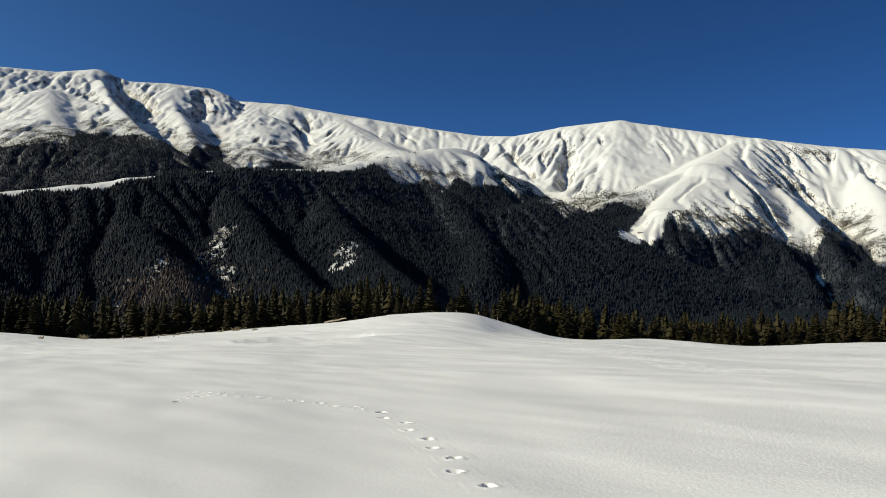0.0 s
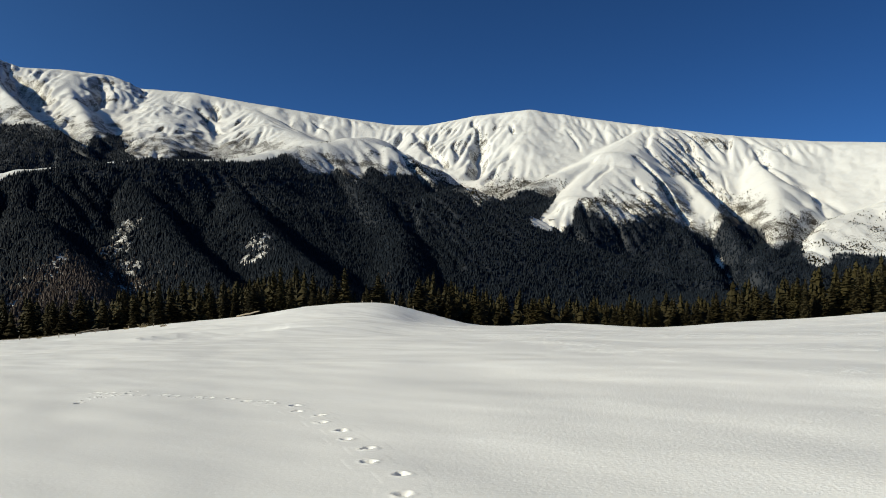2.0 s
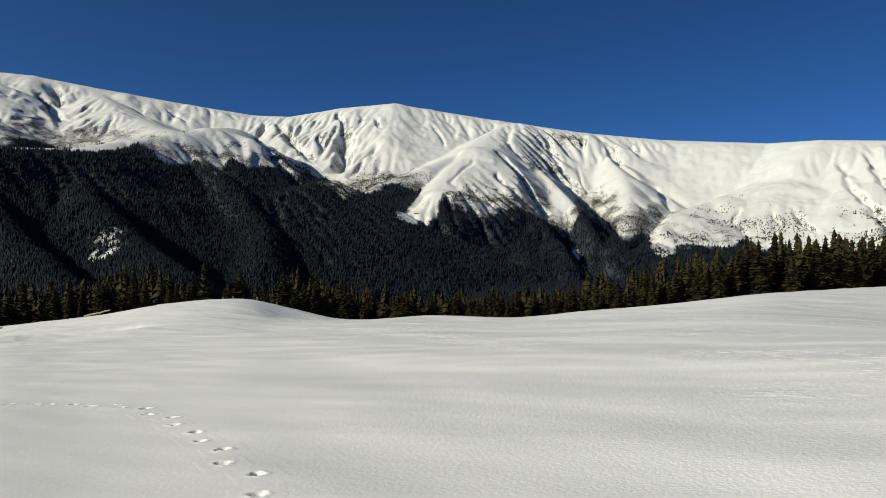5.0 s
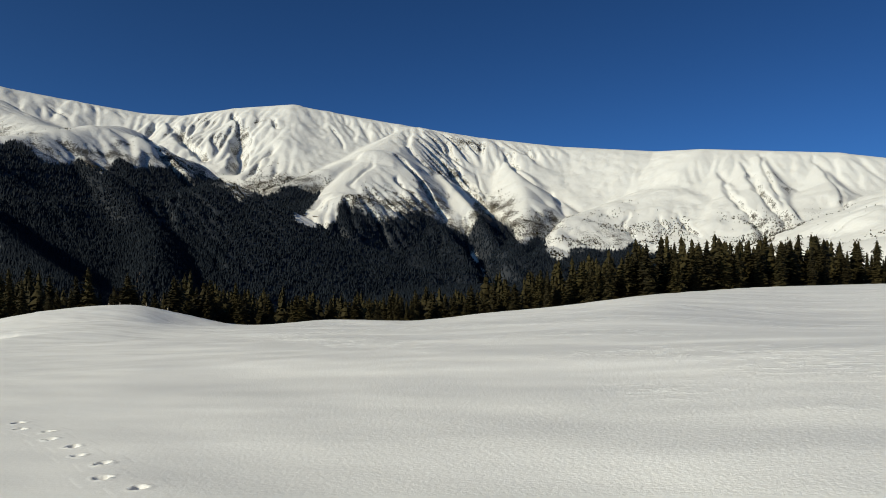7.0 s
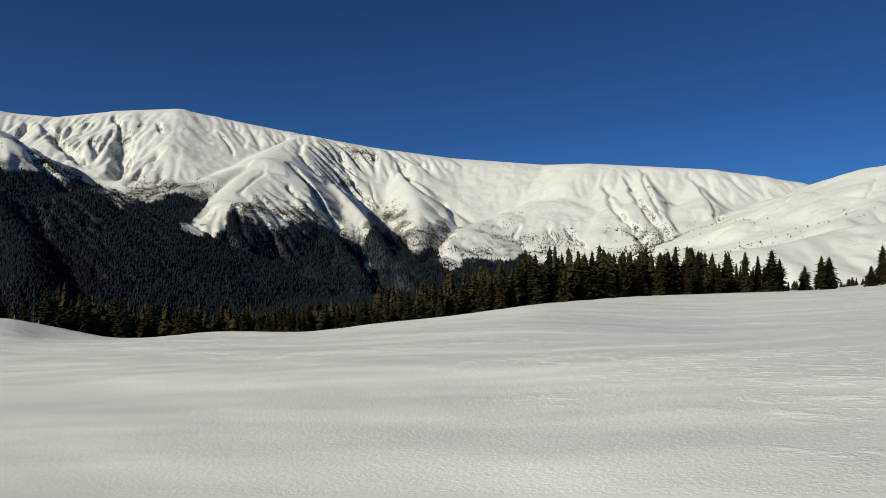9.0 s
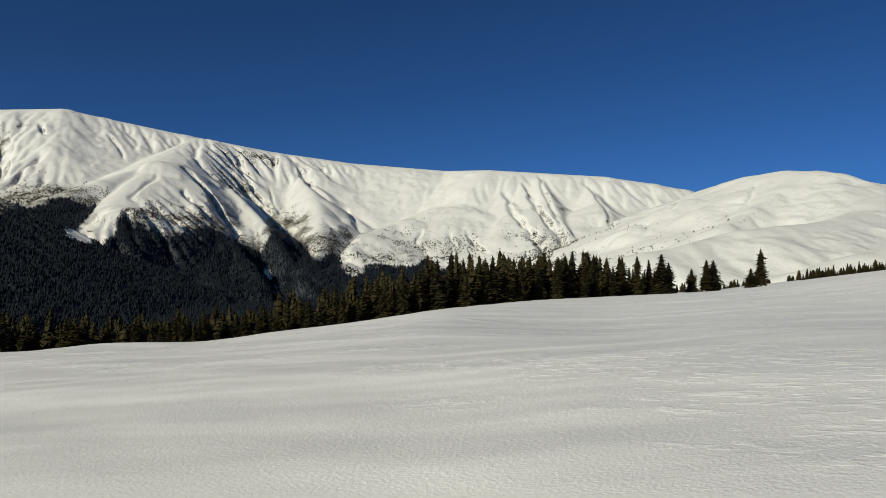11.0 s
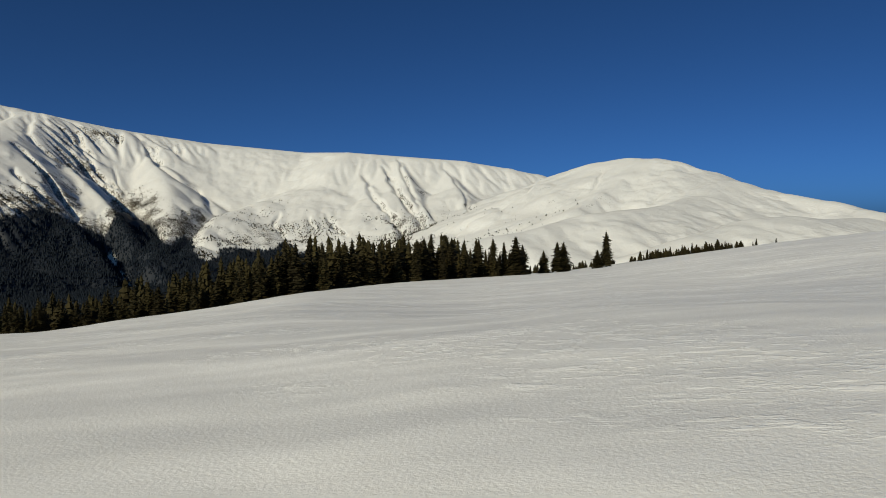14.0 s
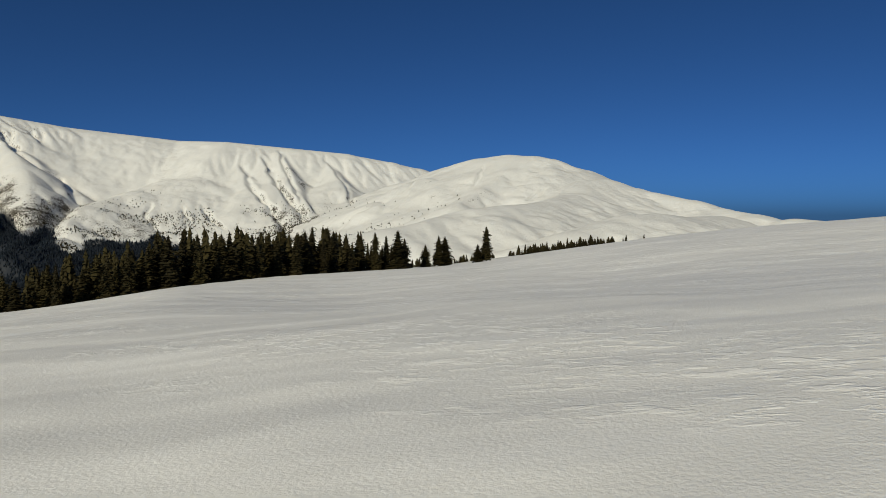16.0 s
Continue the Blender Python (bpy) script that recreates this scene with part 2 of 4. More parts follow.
CRESTS = [
    # points, fall per metre, roundness of the crest, depth of the gullies, fall on the sunny side, whether the lee is a broad shoulder
    (MAIN, 0.56, 60, 1.0),
    ([(27.5, 10.6, 4000), (27.3, 8.6, 3400), (26.5, 7.6, 3000), (22, 7.0, 2750), (18.5, 5.4, 2500)], 0.5, 80, 0.6),
    ([(24.6, 12.08, 4380), (24.1, 11.17, 4050), (23.6, 10.16, 3720), (22.6, 9.21, 3430), (21.8, 8.38, 3230), (20.3, 7.52, 3000), (18.8, 6.59, 2800)], 1.15, 15, 0.5, 0.5),
    ([(19.6, 11.43, 4290), (19.6, 10.16, 3850), (18.8, 9.04, 3500), (18.2, 7.88, 3200)], 0.75, 25, 1.0, 0.6),
    ([(14.1, 10.71, 4180), (13.5, 9.65, 3800), (13.3, 8.45, 3450), (14.1, 7.33, 3150), (15.4, 6.17, 2900)], 0.55, 110, 0.5),
    ([(11.1, 10.26, 4050), (11.5, 9.43, 3800), (11.4, 8.70, 3600), (10.6, 7.91, 3400)], 1.1, 12, 0.4, 0.4),
    ([(8, 9.9, 3950), (6, 8.5, 3400), (3.5, 7.4, 3000)], 0.5, 90, 0.8),
    (RIDGE, 0.55, 70, 0.6),
    ([(24, 4.7, 1780), (22, 1.5, 1500), (19, -2.5, 1250)], 0.72, 30, 0.6),
    ([(10, 5.8, 2000), (8.5, 2.5, 1650), (6, -0.5, 1400), (3, -3, 1200)], 0.75, 30, 0.6),
    ([(2.7, 6.9, 2350), (-0.8, 3.6, 1950), (-3, 0.4, 1700), (-3, -2.2, 1500)], 0.75, 30, 0.6),
    ([(17, 5.7, 1880), (15, 2.6, 1600), (12.5, -0.8, 1350), (10, -3.5, 1180)], 0.75, 30, 0.6),
    ([(-0.5, 7.61, 2450), (-2.4, 6.88, 2380), (-3.8, 5.63, 2300), (-5.2, 4.47, 2220), (-6.8, 3.60, 2150), (-8.3, 1.54, 2000)], 0.9, 15, 0.5, 0.45),
    ([(-4.2, 7.99, 3470), (-5.0, 7.01, 3290), (-6.2, 5.73, 3080), (-7.5, 4.44, 2900), (-8.5, 3.32, 2740)], 0.8, 15, 0.5, 0.5),
    ([(-21.5, 7.8, 3350), (-18.8, 6.1, 2900), (-16.1, 2.92, 2350), (-13.3, -0.1, 2000), (-10.5, -2.6, 1700), (-8, -4.5, 1500)], 0.27, 60, 0.3, 0.5, 1),
    ([(-18.8, 6.0, 2880), (-15.3, 4.7, 2650), (-12.2, 3.5, 2480), (-9.6, 2.35, 2330), (-6.65, 0.0, 2000), (-2.8, -2.3, 1650), (1, -4.5, 1300)], 0.6, 40, 0.3),
    ([(-20.8, 5.58, 2950), (-20.8, 4.32, 2780), (-21.4, 3.11, 2600), (-22.6, 1.98, 2440), (-24.0, 0.76, 2300), (-25.4, -0.55, 2150), (-26.9, -2.27, 1980)], 1.2, 10, 0.4, 0.42),
    ([(-22.3, 6.51, 3220), (-23.5, 4.75, 2940), (-24.9, 3.28, 2720), (-26.1, 1.98, 2540), (-27.1, 0.69, 2370), (-27.7, -0.59, 2210), (-27.6, -2.07, 2030)], 1.2, 10, 0.4, 0.42),
    ([(-27.6, 6.41, 3340), (-29.3, 4.69, 3060), (-30.1, 3.62, 2880), (-30.5, 2.36, 2700), (-30.4, 0.69, 2500), (-30.3, -0.89, 2330)], 0.62, 25, 0.8, 0.55),
    ([(-44.8, 4.82, 3210), (-41.3, 3.36, 3030), (-37.6, 2.01, 2810), (-33.7, 0.82, 2540), (-32.1, -0.10, 2380), (-30.8, -0.86, 2260), (-29.2, -1.67, 2115), (-27.7, -2.62, 1980)], 0.34, 60, 0.4, 0.62),
    ([(-43.9, 3.92, 2950), (-45.3, 2.28, 2700), (-46.5, 0.81, 2480), (-48.0, -0.75, 2270)], 0.7, 10, 0.3, 0.36),
    ([(-45.4, 4.53, 3020), (-46.8, 2.59, 2740), (-48.0, 0.45, 2440), (-48.4, -0.75, 2270)], 0.7, 10, 0.3, 0.36),
    ([(-46.8, 4.84, 3060), (-47.8, 3.08, 2800), (-48.4, 1.37, 2560), (-48.7, -0.54, 2300)], 0.7, 10, 0.3, 0.36),
    ([(-50.2, 4.38, 3060), (-51.3, 2.80, 2800), (-51.9, 1.23, 2560), (-51.6, -0.37, 2320)], 0.7, 10, 0.3, 0.36),
    ([(-59.7, 3.7, 2600), (-61.84, 4.36, 2480), (-63.96, 4.62, 2400), (-65.65, 4.54, 2340), (-67.5, 3.92, 2290), (-68.8, 3.32, 2260), (-71.05, 2.75, 2210), (-72.7, 2.18, 2170),
      (-77, 1.17, 2080), (-79, 0.56, 2020), (-81.2, 0.14, 1960), (-82.6, -0.36, 1920), (-84, -0.2, 1900), (-86, -0.38, 1900), (-95, -0.9, 1900)], 0.36, 40, 0.5),
    ([(-62.7, 4.35, 2450), (-58, 2.9, 2300), (-54.5, 1.2, 2150), (-50.3, -0.9, 2000)], 0.4, 60, 0.6),
    ([(-65.2, 4.5, 2350), (-63.9, 3.45, 2180), (-61.8, 2.0, 1990), (-60.0, 0.9, 1850)], 0.42, 25, 0.3),
    ([(-70.85, 2.72, 2190), (-68.95, 1.72, 1960), (-67.4, 1.25, 1830), (-65.4, 0.96, 1720), (-63.4, 0.83, 1650), (-61.4, 0.6, 1590), (-59.3, -0.06, 1520), (-57.6, -0.46, 1470), (-55, -0.85, 1420)], 0.36, 35, 0.2),
    ([(-79, 0.0, 1700), (-76.6, -0.05, 1560), (-74.8, 0.2, 1480), (-72.7, 0.06, 1420), (-71.5, -0.4, 1360), (-69, -1.1, 1290)], 0.34, 35, 0.2),
]


def spot(az, r):
    a = np.radians(az)
    return -r * np.sin(a), r * np.cos(a)


def far_land(x, y):
    """Height of the mountains over (x, y), with the distance from the nearest crest line."""
    best = np.full(x.shape, -1e4)
    off = np.full(x.shape, 1e4)
    shoulder = np.interp(np.hypot(x, y), [1900, 2150, 2300, 2440, 2600, 2780, 2950], [90, 150, 210, 225, 185, 125, 90])
    calm = 0.25 + 0.75 * ease(np.degrees(np.arctan2(-x, y)), -38, -26)
    wx, wy = x + 45 * fbm(x / 420, y / 420, 5, 3), y + 45 * fbm(x / 420, y / 420, 9, 3)
    for k, (points, fall, soft, deep, *sunny) in enumerate(CRESTS):
        line = []
        for az, el, r in points:
            px, py = spot(az, r)
            line.append((float(px), float(py), r * math.tan(radians(el)) + EYE))
        top, near, along = np.full(x.shape, -1e4), np.full(x.shape, 1e4), np.zeros(x.shape)
        run = 0.0
        for (ax, ay, az_), (bx, by, bz) in zip(line, line[1:]):
            dx, dy = bx - ax, by - ay
            n = math.hypot(dx, dy)
            t = np.clip(((x - ax) * dx + (y - ay) * dy) / n ** 2, 0, 1)
            tw = np.clip(((wx - ax) * dx + (wy - ay) * dy) / n ** 2, 0, 1)
            d = np.hypot(x - ax - t * dx, y - ay - t * dy)
            dw = np.hypot(wx - ax - tw * dx, wy - ay - tw * dy)
            mix = 0.6 * ease(d, 30, 200)
            de = d * (1 - mix) + dw * mix
            lee = ease(((y - ay) * dx - (x - ax) * dy) / n, -12, 12)
            drop = fall * lee + (sunny[0] if sunny else fall) * (1 - lee)
            h = az_ + (bz - az_) * t - drop * (np.sqrt(de * de + soft * soft) - soft) - lee * 0.45 * (np.maximum(de - shoulder, 0) if len(sunny) > 1 else 0)
            up = h > top
            top = np.where(up, h, top)
            near = np.where(up, d, near)
            along = np.where(up, run + t * n, along)
            run += n
        u = along / 150.0 + 0.25 * ripple(x / 200, y / 200, 60 + k)
        ribs = np.abs(ripple(u, near / 1500.0, 30 + k)) * 2 - 0.7 + 0.5 * (np.abs(ripple(u * 2.7, near / 900.0, 90 + k)) * 2 - 0.7)
        top = top - deep * 3.5 * ribs * ease(near, 20, 300) * calm
        # smooth union
        g = np.clip(0.5 + 0.5 * (top - best) / 12.0, 0, 1)
        best = best * (1 - g) + top * g + 0 * x
        off = np.minimum(off, near)
    best = best + 5 * fbm(x / 110, y / 110, 3, 5, 0.6) * ease(off, 8, 110)
    crag = ease(np.degrees(np.arctan2(-x, y)), 6, 14) * ease(np.hypot(x, y), 2900, 3300)
    best = best + crag * ease(off, 10, 90) * 8 * (0.6 - np.abs(fbm(x / 70, y / 70, 14, 4, 0.6)) * 1.5)
    return best


CELL, GX0, GY0, GNX, GNY = 9.0, -3650.0, -700.0, 820, 610


def erode(h, batches=11, drops=30000, life=64):
    """Rain on the bare slopes: drops run downhill, cut gullies and leave fans."""
    g = np.random.default_rng(8)
    ny, nx = h.shape
    h = h.ravel() / CELL
    for b in range(batches):
        px, py = g.uniform(1, nx - 3, drops), g.uniform(1, ny - 3, drops)
        dx, dy = np.zeros(drops), np.zeros(drops)
        speed, water, load = np.ones(drops), 1.0, np.zeros(drops)

        def height(px, py):
            ix, iy = px.astype(np.int64), py.astype(np.int64)
            n = iy * nx + ix
            return n, px - ix, py - iy, h[n], h[n + 1], h[n + nx], h[n + nx + 1]

        n, fx, fy, a, c, d, e = height(px, py)
        for s in range(life):
            gx, gy = (c - a) * (1 - fy) + (e - d) * fy, (d - a) * (1 - fx) + (e - c) * fx
            z = (a * (1 - fx) + c * fx) * (1 - fy) + (d * (1 - fx) + e * fx) * fy
            dx, dy = 0.25 * dx - 0.75 * gx, 0.25 * dy - 0.75 * gy
            w = np.hypot(dx, dy) + 1e-6
            dx, dy = dx / w, dy / w
            px, py = np.clip(px + dx, 1, nx - 3), np.clip(py + dy, 1, ny - 3)
            old, ofx, ofy = n, fx, fy
            n, fx, fy, a, c, d, e = height(px, py)
            dz = (a * (1 - fx) + c * fx) * (1 - fy) + (d * (1 - fx) + e * fx) * fy - z
            room = np.maximum(-dz, 0.01) * speed * water * 0.9
            give = np.where(dz > 0, np.minimum(dz, load), np.where(load > room, (load - room) * 0.12, -np.minimum((room - load) * 0.10, -dz)))
            load = load - give
            h = h + np.bincount(np.concatenate([old, old + 1, old + nx, old + nx + 1]),
                                np.concatenate([give * (1 - ofx) * (1 - ofy), give * ofx * (1 - ofy), give * (1 - ofx) * ofy, give * ofx * ofy]), nx * ny)
            speed = np.sqrt(np.clip(speed * speed - dz * 1.0, 0.05, 9))
            water *= 0.985
    return h.reshape(ny, nx) * CELL


gx, gy = np.meshgrid(GX0 + CELL * np.arange(GNX), GY0 + CELL * np.arange(GNY))
RAW = far_land(gx.ravel(), gy.ravel()).reshape(gx.shape)
CUT = erode(RAW) - RAW
bear = np.degrees(np.arctan2(-gx, gy))
BARE = (0.34 + 0.95 * ease(bear, -36, -26) - 0.25 * ease(bear, 8, 14)) * (1 - 0.65 * ease(bear, -5, 0) * ease(-bear, -9, -4) * ease(-gy, -2700, -2500)) * (1 - 0.7 * ease(-bear, 55, 60)) * np.clip(0.75 + 0.9 * fbm(gx / 420, gy / 420, 21, 3), 0.15, 1.25)
RELIEF = RAW + np.clip(CUT, -45, 12) * BARE


def relief(x, y):
    """Height of the weathered mountains, smooth between the cells."""
    u, v = np.clip((x - GX0) / CELL, 1, GNX - 3), np.clip((y - GY0) / CELL, 1, GNY - 3)
    i, j = np.round(u).astype(np.int64), np.round(v).astype(np.int64)
    s, t = u - i, v - j
    ws, wt = (0.5 * (0.5 - s) ** 2, 0.75 - s * s, 0.5 * (0.5 + s) ** 2), (0.5 * (0.5 - t) ** 2, 0.75 - t * t, 0.5 * (0.5 + t) ** 2)
    total = 0.0
    for a in range(3):
        for c in range(3):
            total = total + ws[a] * wt[c] * RELIEF[j + c - 1, i + a - 1]
    return total


# gullies and ribs of the bare slopes, from the top down: metres deep, width of the shaded and of the sunny wall, line of bearing and height
HIGH_CUTS = [
    (14, 20, 45, [(26.55, 11.0), (25.69, 10.82), (24.46, 10.06), (23.56, 9.67)]),
    (105, 175, 75, [(23.02, 11.39), (21.74, 10.19), (21.3, 9.33), (20.25, 7.82), (18.73, 6.7)]),
    (62, 85, 45, [(17.65, 11.03), (17.57, 9.93), (18.54, 9.41)]),
    (14, 16, 25, [(17.26, 11.33), (16.48, 9.99)]),
    (40, 52, 35, [(10.33, 10.0), (9.95, 8.82)]),
    (40, 52, 35, [(11.24, 9.48), (10.41, 8.48), (9.83, 7.75)]),
    (16, 15, 15, [(5.63, 9.82), (5.16, 9.42)]),
    (16, 14, 25, [(3.25, 8.77), (2.1, 8.03), (1.24, 7.44)]),
]
RAVINE_CUTS = [
    (36, 42, 22, [(-3.33, 6.51), (-4.31, 5.78), (-5.38, 5.06), (-6.86, 3.94), (-8.12, 3.34)]),
    (38, 46, 22, [(-4.82, 7.59), (-5.8, 6.4), (-6.86, 5.34), (-7.7, 4.27), (-8.54, 3.55)]),
    (61, 65, 60, [(-9.29, 7.52), (-9.21, 5.93), (-9.08, 4.68), (-8.87, 3.63), (-9.16, 2.36), (-8.54, 1.65), (-8.16, 0.04)]),
    (22, 12, 18, [(-8.75, 8.73), (-9.08, 8.22), (-9.41, 7.6)]),
    (17, 14, 20, [(-11.57, 8.37), (-11.98, 7.7)]),
    (20, 18, 25, [(-11.73, 6.3), (-10.62, 5.41), (-9.66, 4.04)]),
    (12, 12, 14, [(-15.88, 7.89), (-16.4, 7.07), (-16.87, 6.16)]),
    (7, 14, 18, [(-19.19, 5.6), (-18.23, 4.5), (-17.45, 3.71), (-17.18, 3.31)]),
]
FACE_CUTS = [
    (34, 34, 12, [(-21.08, 5.53), (-21.82, 4.72), (-22.77, 3.59), (-23.6, 2.08), (-24.42, 1.01)]),
    (14, 14, 14, [(-20.66, 4.12), (-21.26, 3.23), (-22.48, 2.02)]),
    (38, 34, 20, [(-22.62, 6.8), (-23.82, 5.43), (-24.78, 4.23), (-26.1, 3.03), (-27.53, 1.67), (-28.8, 0.6), (-29.84, -0.78)]),
    (20, 20, 16, [(-22.91, 7.33), (-23.92, 6.39), (-24.81, 5.34), (-25.69, 4.04), (-26.62, 3.02)]),
    (13, 12, 12, [(-25.06, 4.29), (-26.1, 3.68), (-26.96, 2.78)]),
]
SADDLE_CUTS = [
    (21, 30, 26, [(-28.19, 6.61), (-29.22, 5.28), (-29.84, 4.43), (-31.07, 3.34), (-32.39, 2.55), (-33.36, 1.18)]),
    (34, 55, 60, [(-33.36, 1.18), (-31.94, -0.05), (-31.01, -0.87), (-30.37, -1.71)]),
    (9, 10, 14, [(-26.63, 4.3), (-26.99, 3.24), (-27.36, 2.38)]),
    (9, 12, 14, [(-37.97, 1.07), (-37.56, 0.05), (-38.27, -0.91)]),
    (12, 14, 18, [(-41.39, 0.9), (-42.03, -0.25), (-42.78, -0.86)]),
    (7, 12, 14, [(-40.01, 0.69), (-40.54, -0.42)]),
    (17, 30, 24, [(-44.3, 3.66), (-44.91, 2.26), (-46.09, 0.85), (-46.97, -0.15), (-47.95, -1.32)]),
    (20, 28, 26, [(-45.87, 4.36), (-46.57, 2.78), (-47.41, 1.7), (-48.37, 0.59), (-48.99, -0.3)]),
    (12, 14, 18, [(-46.86, 4.84), (-47.35, 3.51), (-47.9, 2.33), (-48.58, 1.16)]),
    (8, 12, 28, [(-50.09, 4.61), (-51.08, 3.32), (-51.89, 1.98), (-52.11, 0.86)]),
]
DOME_CUTS = [
    (10, 36, 24, [(-57.58, 2.97), (-56.4, 2.27), (-54.26, 1.04), (-52.12, 0.01), (-49.96, -1.25)]),
    (-7, 60, 60, [(-65.65, 4.27), (-63.85, 3.18), (-61.81, 1.78), (-59.73, 0.57), (-57.63, -0.59)]),
    (-5, 40, 50, [(-70.85, 2.68), (-69.34, 2.33), (-67.6, 1.53), (-67.01, 1.17)]),
    (5, 14, 14, [(-62.03, 3.86), (-61.82, 3.12), (-61.19, 2.21)]),
    (4, 12, 20, [(-66.82, 2.28), (-65.44, 1.21)]),
]


def sight(az, el):
    """Where a sight line meets the mountains, or None."""
    r = np.arange(1150, 4700, 6.0)
    x, y = spot(np.full(r.shape, az), r)
    hit = relief(x, y) > EYE + r * math.tan(radians(el))
    return None if not hit.any() else tuple(float(q) for q in spot(az, r[int(np.argmax(hit))]))


# valley floors: metres deep, width of the shaded and of the sunny wall, line of bearing and distance
VALLEYS = [
    (38, 240, 100, [(-9.4, 2560), (-8.6, 2440), (-6.4, 2190), (-4.8, 2040)]),
    (58, 170, 80, [(-25.7, 2360), (-26.6, 2190), (-27.5, 2020), (-28.3, 1860)]),
]
LINES = [(deep, shade, bright, [tuple(float(q) for q in spot(*p)) for p in points]) for deep, shade, bright, points in VALLEYS]
for rows in (HIGH_CUTS, RAVINE_CUTS, FACE_CUTS, SADDLE_CUTS, DOME_CUTS):
    for deep, shade, bright, points in rows:
        line = [q for q in (sight(*p) for p in points) if q]
        # a sight line that slips past an edge to ground far behind ends the stroke
        for i in range(1, len(line)):
            if math.dist(line[i], line[i - 1]) > 420:
                line = line[:i]
                break
        if len(line) > 1:
            LINES.append((deep, shade, bright, line))


def carve(x, y):
    """How far the gullies lower the slopes at (x, y)."""
    total = np.zeros(x.shape)
    for k, (deep, shade, bright, line) in enumerate(LINES):
        reach = 1.5 * max(shade, bright)
        xs, ys = [p[0] for p in line], [p[1] for p in line]
        near = np.nonzero((x > min(xs) - reach) & (x < max(xs) + reach) & (y > min(ys) - reach) & (y < max(ys) + reach))[0]
        if not len(near):
            continue
        px, py = x[near], y[near]
        px, py = px + 7 * ripple(px / 45, py / 45, 140 + k), py + 7 * ripple(px / 45, py / 45, 190 + k)
        best, side, way = np.full(px.shape, 1e4), np.zeros(px.shape), np.zeros(px.shape)
        last = len(line) - 1
        for i, ((ax, ay), (bx, by)) in enumerate(zip(line, line[1:])):
            dx, dy = bx - ax, by - ay
            t = np.clip(((px - ax) * dx + (py - ay) * dy) / (dx * dx + dy * dy), 0, 1)
            ox, oy = px - ax - t * dx, py - ay - t * dy
            d = np.hypot(ox, oy)
            up = d < best
            best = np.where(up, d, best)
            side = np.where(up, ox * py - oy * px, side)
            way = np.where(up, (i + t) / last, way)
        wide = np.where(side > 0, bright, shade) * (0.8 + 0.35 * ripple(px / 70, py / 70, 240 + k))
        q = np.clip(1 - best / wide, 0, 1)
        cut = q ** 1.25 * (0.35 + 0.65 * ease(way, 0, 0.25)) * (1 - 0.5 * ease(way, 0.75, 1))
        total[near] = total[near] + deep * cut
    return total


def near_land(az, r):
    """The snowfield, the wooded slope behind its brow and the valley floor."""
    x, y = spot(az, r)
    brow, reach, tops, floor = table(az, BROW), table(az, REACH), table(az, TOPS), table(az, FLOOR)
    tb = np.tan(np.radians(brow))
    broad = table(az, BROAD)
    wide = np.tan(np.radians(broad)) + EYE / reach
    slope = wide + (tb + EYE / reach - wide) * ease(r / reach, 0.42, 0.95)
    even = 0.015 * x - 0.080 * y
    even = np.where(y < 0, 0.015 * x - 0.03 * y, even)
    lay = ease(r, 11, 62)
    field = even * (1 - lay) + slope * r * lay
    swell = 0.05 * fbm(x / 7 + 4, y / 4.5, 70, 3) * ease(r, 3, 14) + 0.36 * fbm(x / 30, y / 15 + 2, 71, 4) * ease(r, 14, 60) * (1 - ease(r, 0.7 * reach, reach))
    # on the open side the near snow ends in a low lip and falls away more steeply behind it
    open_side = ease(-az, 36, 54) * (1 - ease(-az, 100, 130))
    past = r - 15.0 - 1.5 * ripple(az / 9, r / 90, 77)
    past = 0.5 * (past + np.sqrt(past * past + 1.5))
    far_side = ease(r, 58, 165)
    lip = (even + 0.010 * np.minimum(r, 15) - 0.066 * past) * (1 - far_side) + slope * r * far_side
    field = field * (1 - open_side) + lip * open_side + swell * (1 - 0.45 * open_side)
    # a scoop blown out below the brow
    hollow = ((x + 10.8) / 5.5) ** 2 + ((y - 59.0) / 6.0) ** 2
    field = field - 0.42 * np.clip(1 - hollow, 0, 1) ** 0.6
    over = tb * r + EYE - 0.0015 * np.maximum(reach - r, 0)  # nothing stands higher than the brow
    field = np.where(r < reach, np.minimum(field, over), field)
    wood = r * np.tan(np.radians(tops)) + EYE - 17.0
    wood = np.minimum(wood, r * tb + EYE - 1.5)
    open_ = r * tb + EYE - 0.007 * (r - reach) - 0.00001 * (r - reach) ** 2
    k = ease(az, -56, -49.5)
    beyond = open_ * (1 - k) + wood * k
    z = np.where(r < reach, field, 0)
    g = ease(r, reach, reach + 45)
    z = np.where(r >= reach, field * (1 - g) + beyond * g, z)
    z = z + np.where(r > reach + 30, 0.8 * fbm(x / 40, y / 40, 44, 3), 0)
    drop = ease(r, reach + 120, 900 + 0 * r)
    low = floor + 10 * fbm(x / 200, y / 200, 45, 3)
    z = np.where(r > reach, z * (1 - drop * k) + low * drop * k, z)
    far = ease(r, 900, 1300)
    return z * (1 - far) + np.minimum(z, low) * far


def land(az, r):
    az, r = np.asarray(az, float), np.asarray(r, float)
    z = near_land(az, r)
    x, y = spot(az, r)
    m = r > 700
    if m.any():
        f = relief(x[m], y[m]) - carve(x[m], y[m])
        n = z[m]
        g = np.clip(0.5 + 0.5 * (f - n) / 25.0, 0, 1)
        w = ease(r[m], 700, 1000)
        z[m] = n * (1 - w) + (n * (1 - g) + f * g) * w
    return z


